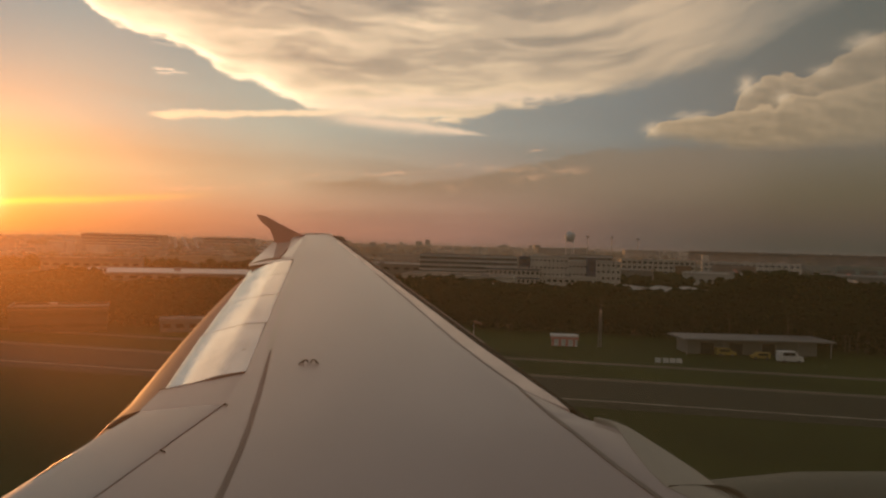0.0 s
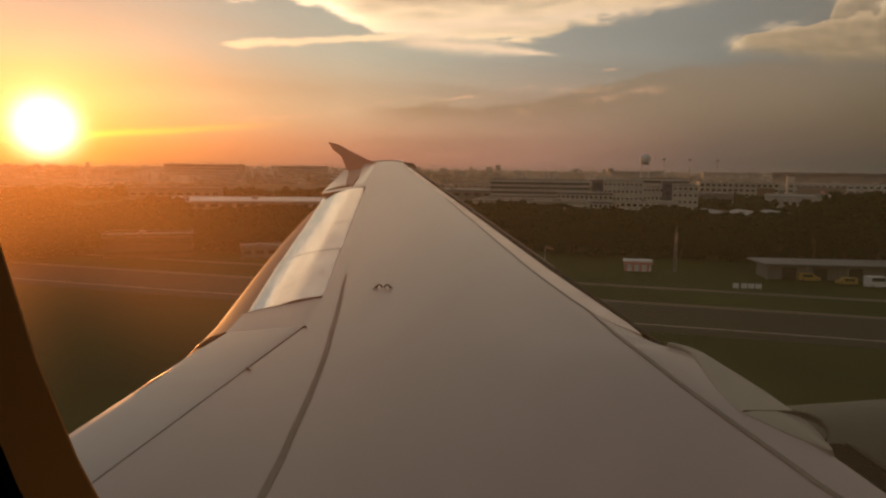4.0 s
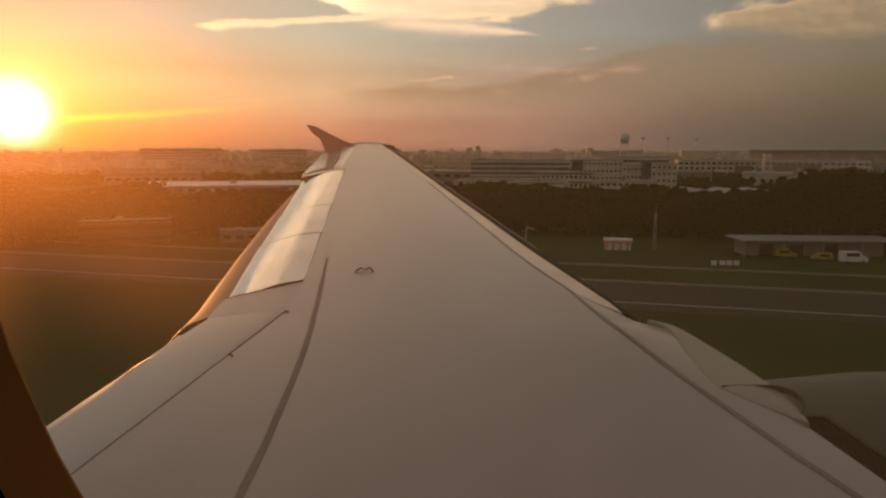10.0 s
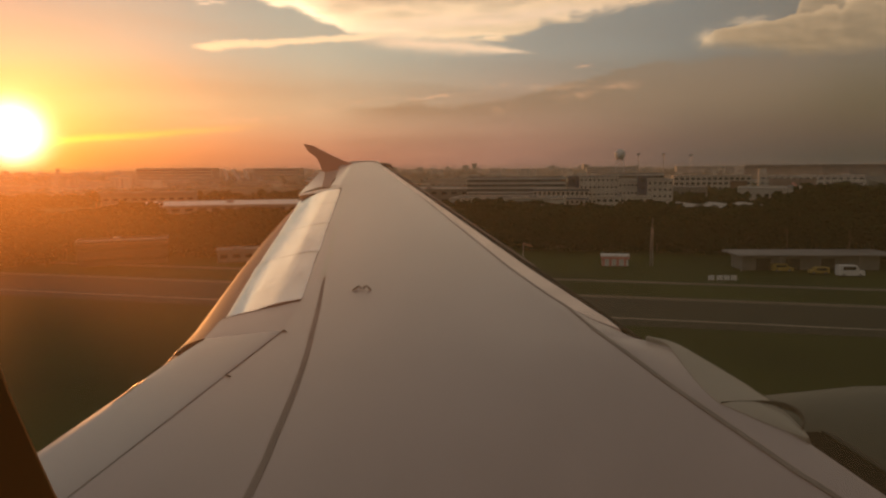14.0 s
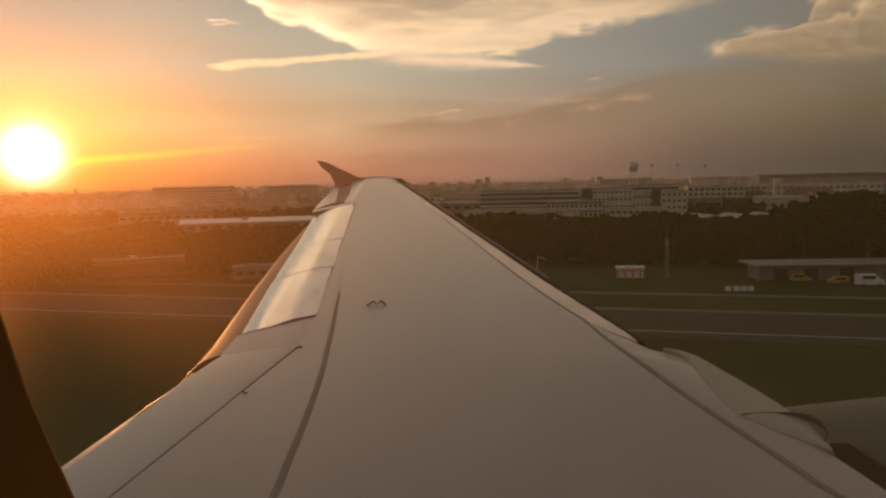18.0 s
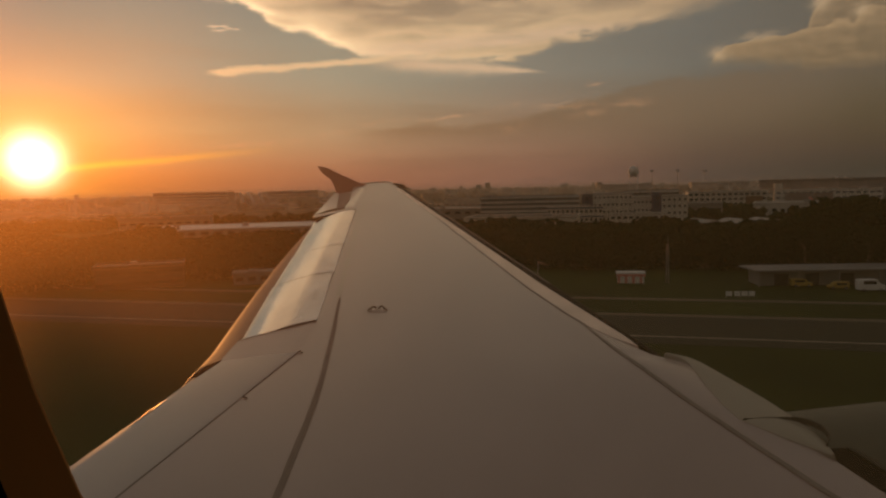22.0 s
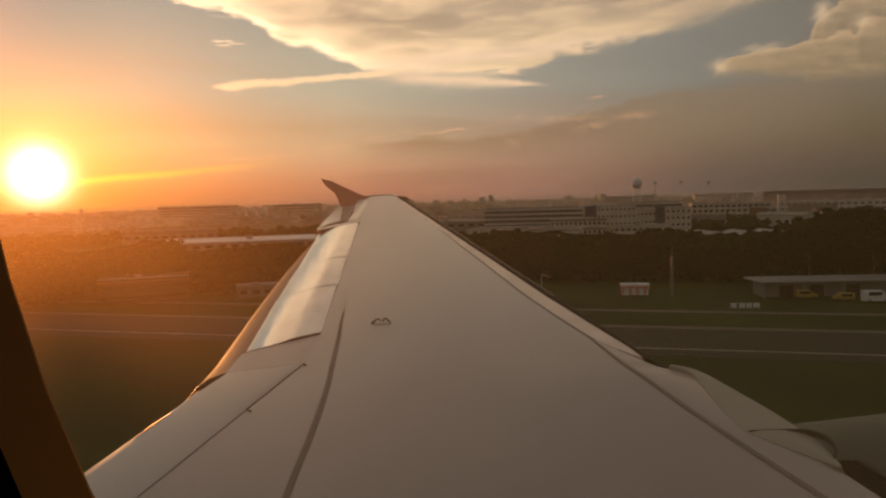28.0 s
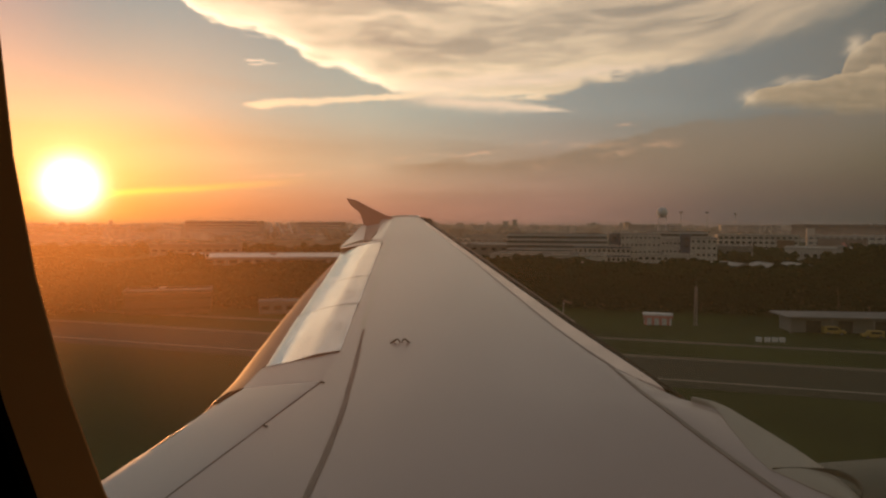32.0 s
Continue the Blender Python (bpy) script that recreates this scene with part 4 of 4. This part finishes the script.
for az, dist, w, h in ((35.6, 1120, 122, 25), (28.0, 1080, 72, 24), (22.5, 1250, 60, 22), (1.0, 1300, 90, 22), (-6.0, 1350, 100, 22)):
    flat_building("office_block", "white office block with stacked horizontal bands", facing(az, dist, 6), w, 22, h, WALL_G, ROOF_P, 6, 1, 2.2, band=WHITE, bay_w=.96, group="banded office blocks far off", category="office block")
for i, az in enumerate((32.0, 31.1, 30.1)):
    fin = thing("sculpture", "tall curved white fin among the office blocks", "sculpture", facing(az, 1060), "curved fins far off")
    part("blade", loft([[(6 * math.sin(z / 8.0 + i) + dx, dy, z) for dx, dy in ((-2.4, -.5), (2.4, -.5), (2.4, .5), (-2.4, .5))] for z in np.linspace(0, 24, 9)]), WHITE, fin, "", True)

# low canopy building with parked service vehicles on the grass side
depot = thing("service_depot", "long low depot under a flat grey canopy roof", "depot", facing(-14.0, 184, 12))
part("wall", boxed(-17, 15, 2, 9, 0, 3.2), WALL_G, depot)
part("canopy", boxed(-19, 18, -1, 10, 3.6, 4.0, bev=.06), ROOF_D, depot, "flat grey canopy")
for x in (-18, -9, 0, 9, 17):
    part("post", boxed(x - .12, x + .12, -.7, -.46, 0, 3.6), STEEL, depot)
for x in (-12, -5, 3):
    part("door", boxed(x - 1.6, x + 1.6, 1.9, 2.1, 0, 2.7), WALL_D, depot)


def van(label, mat, m, long_=4.6, high=1.9):
    v = thing("service_van", label, "van", m, "vehicles by the depot")
    L = long_ / 2
    prof = [(-L, .4), (-L, high), (L * .35, high), (L * .62, high * .62), (L, high * .55), (L, .4)]
    part("body", loft([[(x, y, z) for x, z in prof] for y in (-.9, .9)]), mat, v)
    part("glazing", boxed(-L * .7, L * .3, -.93, .93, high * .62, high * .9), GLASS, v)
    for x in (-L * .62, L * .62):
        for y in (-.82, .82):
            w = part("wheel", tube(bmesh.new(), (x, y - .12, .36), (x, y + .12, .36), .36, .36, 12), TYRE, v)
            part("rim", tube(bmesh.new(), (x, y - .13, .36), (x, y + .13, .36), .2, .2, 10), STEEL, w)
    return v


van("yellow airfield service van parked by the depot", YELLOW, facing(-11.6, 179.5, 8))
van("yellow airfield pickup parked by the depot", YELLOW, facing(-14.0, 178.5, 188), 4.2, 1.7)
van("white box van parked by the depot", WHITE, facing(-16.0, 178, 12), 5.6, 2.6)


def parked_airliner(m, label):
    a = thing("parked_airliner", label, "aircraft", m, "airliners by the hangars")
    prof = ((-17, .3, 3.9), (-13, 1.2, 3.6), (-8, 1.95, 3.4), (8, 1.95, 3.4), (13, 1.75, 3.3), (16, 1.1, 3.0), (17.5, .35, 2.7))
    part("fuselage", loft([[(x, r * math.cos(t), z + r * math.sin(t)) for t in np.linspace(0, 2 * math.pi, 17)[:-1]] for x, r, z in prof]), WHITE, a, "", True)
    for s in (-1, 1):
        part("wing", loft([[(x0, s * y, z), (x0 - c * .5, s * y, z + .22), (x0 - c, s * y, z), (x0 - c * .5, s * y, z - .18)] for x0, y, z, c in ((4, 1.6, 2.4, 6), (-3.2, 16.5, 3.9, 1.6))]), WHITE, a)
        part("tailplane", loft([[(x0, s * y, z), (x0 - c * .5, s * y, z + .12), (x0 - c, s * y, z), (x0 - c * .5, s * y, z - .1)] for x0, y, z, c in ((-12.5, .5, 4.3, 3.2), (-15.2, 6, 4.9, 1.4))]), WHITE, a)
        part("engine", tube(bmesh.new(), (2.0, s * 5.7, 1.75), (6.2, s * 5.7, 1.75), .85, 1.05, 14), STEEL, a)
        part("main_gear", tube(bmesh.new(), (-1, s * 3.5, 0), (-1, s * 3.5, 2.2), .5, .25, 8), TYRE, a)
    part("nose_gear", tube(bmesh.new(), (12, 0, 0), (12, 0, 2.2), .35, .2, 8), TYRE, a)
    part("fin", loft([[(x0, 0, z), (x0 - c * .5, .16, z), (x0 - c, 0, z), (x0 - c * .5, -.16, z)] for x0, z, c in ((-10.5, 4.8, 5.5), (-15.2, 11.5, 2.2))]), RED, a, "dull red tail fin")
    return a


parked_airliner(facing(-18.0, 580, 170), "white airliner with a red tail parked before a hangar")
parked_airliner(facing(-13.5, 590, 12), "white airliner with a red tail parked before a hangar")

# apartment blocks towards the horizon
random.seed(11)
slabs = [flat_building("apartment_block", "pale block of flats in the hazy distance", facing(30 - 9 * k, 2100 + 120 * k, 8 * k), w, 13, h, wl, ROOF_D, fl, by, 1.6, group="flats on the skyline", category="apartment block", parapet=1.2)
         for k, (w, h, wl, fl, by) in enumerate(((30, 22, WALL_W, 5, 4), (44, 17, WALL_G, 4, 5), (16, 34, WALL_W, 7, 2), (20, 28, WALL_G, 6, 2), (60, 14, WALL_W, 3, 6)))]
for i in range(165):
    az = random.uniform(-24, 52)
    d = random.uniform(1000, 4300) if i % 3 else random.uniform(950, 1700)
    copy_thing(random.choice(slabs), facing(az, d, random.uniform(-40, 40)) @ Matrix.Diagonal((1, 1, random.uniform(.6, 1.1) * (.85 if d > 2000 else .6), 1)))
# houses and small works between
low = [flat_building("workshop", "small works building with a pale roof among trees", facing(18, 800, 0), w, 14, h, wl, rf, 1, 4, 1.6, group="small works among the trees", category="building") for w, h, wl, rf in
       ((24, 6, WALL_W, ROOF_P), (34, 8, WALL_G, ROOF_P), (18, 7, WALL_W, ROOF_D), (46, 9, WALL_G, ROOF_D))]
for i, b in enumerate(low):
    b.matrix_basis = facing(16 - 7 * i, 780 + 60 * i, 5 * i)
for i in range(95):
    az, d = random.uniform(-20, 50), 700 + 2200 * random.random() ** 1.4
    copy_thing(random.choice(low), facing(az, d, random.uniform(-30, 30)))

# radar dome on its lattice tower, and masts


def lattice(b, h, w0, w1, levels, mat, name="lattice"):
    """Four legs and crossing braces."""
    cs = ((-1, -1), (1, -1), (1, 1), (-1, 1))
    for sx, sy in cs:
        part("leg", tube(bmesh.new(), (sx * w0, sy * w0, 0), (sx * w1, sy * w1, h), .05 * w0 + .1, .05 * w0 + .06, 6), mat, b)
    for k in range(levels):
        za, zb = h * k / levels, h * (k + 1) / levels
        wa, wb = w0 + (w1 - w0) * k / levels, w0 + (w1 - w0) * (k + 1) / levels
        bm = bmesh.new()
        for (ax, ay), (bx, by) in zip(cs, cs[1:] + cs[:1]):
            tube(bm, (ax * wa, ay * wa, za), (bx * wb, by * wb, zb), .025 * w0 + .03, .025 * w0 + .03, 5)
            tube(bm, (bx * wa, by * wa, za), (ax * wb, ay * wb, zb), .025 * w0 + .03, .025 * w0 + .03, 5)
            tube(bm, (ax * wb, ay * wb, zb), (bx * wb, by * wb, zb), .025 * w0 + .03, .025 * w0 + .03, 5)
        part("brace", bm, mat, b)


tower = thing("radar_tower", "grey lattice tower carrying a white radar dome", "radar tower", facing(.4, 760))
lattice(tower, 31, 5.2, 3.8, 5, WHITE)
part("platform", tube(bmesh.new(), (0, 0, 31), (0, 0, 32), 4.6, 4.6, 20), STEEL, tower)
bm = bmesh.new()
bmesh.ops.create_icosphere(bm, subdivisions=3, radius=5.4, matrix=Matrix.Translation((0, 0, 36.6)))
part("dome", bm, WHITE, tower, "pale faceted radar dome")
for az, dist, h in ((-1.0, 770, 36), (-2.9, 790, 36), (-4.9, 800, 35)):
    mast = thing("floodlight_mast", "tall thin mast with a lamp head", "mast", facing(az, dist), "masts by the hangars")
    part("pole", tube(bmesh.new(), (0, 0, 0), (0, 0, h), .45, .22, 8), STEEL, mast)
    part("lamp_head", boxed(-1.8, 1.8, -.5, .5, h, h + 1.4), STEEL, mast)

# red and white equipment hut with its lattice mast on the grass
hut = thing("equipment_hut", "red and white chequered equipment hut on the grass", "hut", facing(.6, 178, 4))
part("wall", boxed(-3.2, 3.2, 0, 2.8, 0, 2.3), WHITE, hut)
part("roof", boxed(-3.5, 3.5, -.3, 3.1, 2.3, 2.75, bev=.05), WHITE, hut)
part("fascia", boxed(-3.5, 3.5, -.36, -.3, 1.75, 2.35), RED, hut, "red painted fascia")
for x in (-2.9, -1.15, .6, 2.4):
    part("panel", boxed(x - .32, x + .32, -.07, -.003, 0, 1.75), RED, hut, "red painted panel")
mast = thing("antenna_mast", "thin grey lattice antenna mast beside the hut", "mast", facing(-2.2, 180))
lattice(mast, 9.5, .32, .22, 6, STEEL)
part("antenna", tube(bmesh.new(), (0, 0, 9.5), (0, 0, 12), .05, .03, 6), STEEL, mast)

# windsock
sock = thing("windsock", "orange windsock on a thin pole in the grass", "windsock", facing(8.0, 182))
part("pole", tube(bmesh.new(), (0, 0, 0), (0, 0, 5), .08, .05, 8), WHITE, sock)
bm = tube(bmesh.new(), (0, 0, 4.8), (2.2, .4, 4.2), .38, .2, 10)
part("sock", bm, WALL_O, sock, "faded orange cloth")

# white marker boards by the road
for i, az in enumerate((2.8, 2.2, 1.7, 1.2)):
    mk = thing("marker_board", "small white marker board on two posts", "marker", facing(az - 9.5, 158 + i * .5, 0), "marker boards by the service road")
    part("board", boxed(-.6, .6, -.04, .04, .5, 1.5, bev=.01), WHITE, mk)
    for x in (-.4, .4):
        part("post", boxed(x - .04, x + .04, .042, .12, 0, 1.2), STEEL, mk)

# ---------------------------------------------------------------- trees


def clumps(n, rx, ry, rz, z, size, seed):
    """A crown: many small bent leaf clumps in an uneven ellipsoid."""
    rnd = random.Random(seed)
    verts, faces = [], []
    lobes = [(Vector((rnd.uniform(-.6, .6) * rx, rnd.uniform(-.6, .6) * ry, z + rnd.uniform(-.45, .5) * rz)), rnd.uniform(.35, .62)) for _ in range(9)]
    for i in range(n):
        c, k = lobes[i % 9]
        v = Vector((rnd.gauss(0, 1), rnd.gauss(0, 1), rnd.gauss(0, 1))).normalized() * (rnd.uniform(.55, 1.0) * k)
        p = c + Vector((v.x * rx, v.y * ry, v.z * rz * .85))
        s = size * rnd.uniform(.6, 1.3)
        e = Euler((rnd.uniform(-.9, .9), rnd.uniform(-.9, .9), rnd.uniform(0, 6.3)))
        b = len(verts)
        for q in ((-1, -.6, 0), (.1, -.75, .25), (1, 0, -.15), (.2, .7, .2), (-.8, .5, -.1), (0, 0, .5)):
            w = Vector(q) * s
            w.rotate(e)
            verts.append(p + w)
        faces += [(b, b + 1, b + 5), (b + 1, b + 2, b + 5), (b + 2, b + 3, b + 5), (b + 3, b + 4, b + 5), (b + 4, b, b + 5), (b, b + 4, b + 3, b + 2, b + 1)]
    return verts, faces


def tree(h, spread, seed):
    rnd = random.Random(seed)
    t = thing("tree", "dark leafy tree in the dense wood by the airfield", "tree", Matrix(), "trees of the wood")
    bm = bmesh.new()
    tube(bm, (0, 0, 0), (.15, .1, h * .35), .26, .18, 7)
    tube(bm, (.15, .1, h * .35), (.1, -.1, h * .75), .18, .07, 6)
    for i in range(6):
        a, z0 = rnd.uniform(0, 6.3), h * rnd.uniform(.28, .5)
        tube(bm, (.12, .05, z0), (math.cos(a) * spread * .6, math.sin(a) * spread * .6, z0 + h * rnd.uniform(.15, .3)), .1, .03, 5)
    part("trunk", bm, BARK, t)
    part("crown", clumps(330, spread, spread, h * .40, h * .60, .62, seed), LEAF, t, "", True)
    return t


kinds = [tree(9.5, 3.4, 1), tree(11.5, 3.8, 2), tree(8.0, 3.2, 3), tree(10.5, 4.2, 4), tree(13, 3.6, 5)]


def wood_edge(az):
    """Distance of the wood's near edge at that bearing."""
    return 206 + 9 * noise.noise(Vector((az * .16, 2.0, 0))) + (30 * math.exp(-((az - 39.5) / 3.6) ** 2))


def grown(az):
    """The wood stands taller away from the sun."""
    t = min(1, max(0, (-6 - az) / 9))
    return 1 + .75 * t * t * (3 - 2 * t)


random.seed(21)
for i in range(300):
    az = -23 + 75 * (i + random.random()) / 300
    m = facing(az, wood_edge(az) + 34 * random.random() ** 1.6, random.uniform(0, 360)) @ Matrix.Scale(random.uniform(.6, .92) * (1 + .6 * (grown(az) - 1)), 4)
    if i < 5:
        kinds[i].matrix_basis = m
    else:
        copy_thing(random.choice(kinds), m).matrix_basis = m

# woods farther off, and the undergrowth at the foot of the near wood


def far_woods(n, near, far, size, seed, az0=-24, az1=52, power=1.3):
    rnd = random.Random(seed)
    verts, faces = [], []
    for i in range(n):
        az, d = rnd.uniform(az0, az1), near + (far - near) * rnd.random() ** power
        if noise.noise(polar(az, d) * .004) < -.12:
            continue
        c = polar(az, d)
        s = size * rnd.uniform(.6, 1.4)
        for j in range(5):
            p = c + Vector((rnd.gauss(0, s * .7), rnd.gauss(0, s * .7), s * rnd.uniform(.25, 1.1)))
            r = s * rnd.uniform(.45, .8)
            b = len(verts)
            for q in ((1, 0, -.2), (.3, .95, .1), (-.8, .6, -.1), (-.8, -.6, .15), (.3, -.95, -.1)):
                verts.append(p + Vector(q) * r * rnd.uniform(.8, 1.2))
            verts.append(p + Vector((rnd.uniform(-.3, .3), rnd.uniform(-.3, .3), .8)) * r)
            verts.append(p - Vector((0, 0, 1.1)) * r)
            for a in range(5):
                faces += [(b + a, b + (a + 1) % 5, b + 5), (b + (a + 1) % 5, b + a, b + 6)]
    return verts, faces


def canopy(n, depth, tall, size, seed, skip=0.0):
    """The wood behind its edge: small leaf clumps heaped into uneven crowns of that height."""
    rnd = random.Random(seed)
    verts, faces = [], []
    for i in range(n):
        az = rnd.uniform(-24, 53)
        back = skip + (depth - skip) * rnd.random()
        c = polar(az, wood_edge(az) + back)
        lump = (.72 + .42 * noise.noise(c * .045) + .2 * noise.noise(c * .16)) * grown(az)
        if (-11.5 < az < -4 or 24 < az < 37) and back > 55:
            lump *= .66 if az > 0 or az > -8 else .8
        for j in range(4):
            z = tall * lump * (1 - .9 * rnd.random() ** 2.2)
            p = c + Vector((rnd.gauss(0, 1.5), rnd.gauss(0, 1.5), z))
            e = Euler((rnd.uniform(-.7, .7), rnd.uniform(-.7, .7), rnd.uniform(0, 6.3)))
            b, r = len(verts), size * rnd.uniform(.6, 1.35)
            for q in ((-1, -.6, 0), (.1, -.75, .25), (1, 0, -.15), (.2, .7, .2), (-.8, .5, -.1), (0, 0, .6), (0, 0, -.5)):
                w = Vector(q) * r
                w.rotate(e)
                verts.append(p + w)
            faces += [(b + k, b + (k + 1) % 5, b + 5) for k in range(5)] + [(b + (k + 1) % 5, b + k, b + 6) for k in range(5)]
    return verts, faces


tagged(part("undergrowth", canopy(2600, 26, 5.5, 1.0, 7), LEAF, None, "", True), "dense dark undergrowth at the foot of the wood", "undergrowth", kind="stuff")
tagged(part("woodland", canopy(9000, 118, 10.5, 1.5, 13, 20), LEAF, None, "", True), "dense dark wood behind its front row of trees", "woodland", kind="stuff")
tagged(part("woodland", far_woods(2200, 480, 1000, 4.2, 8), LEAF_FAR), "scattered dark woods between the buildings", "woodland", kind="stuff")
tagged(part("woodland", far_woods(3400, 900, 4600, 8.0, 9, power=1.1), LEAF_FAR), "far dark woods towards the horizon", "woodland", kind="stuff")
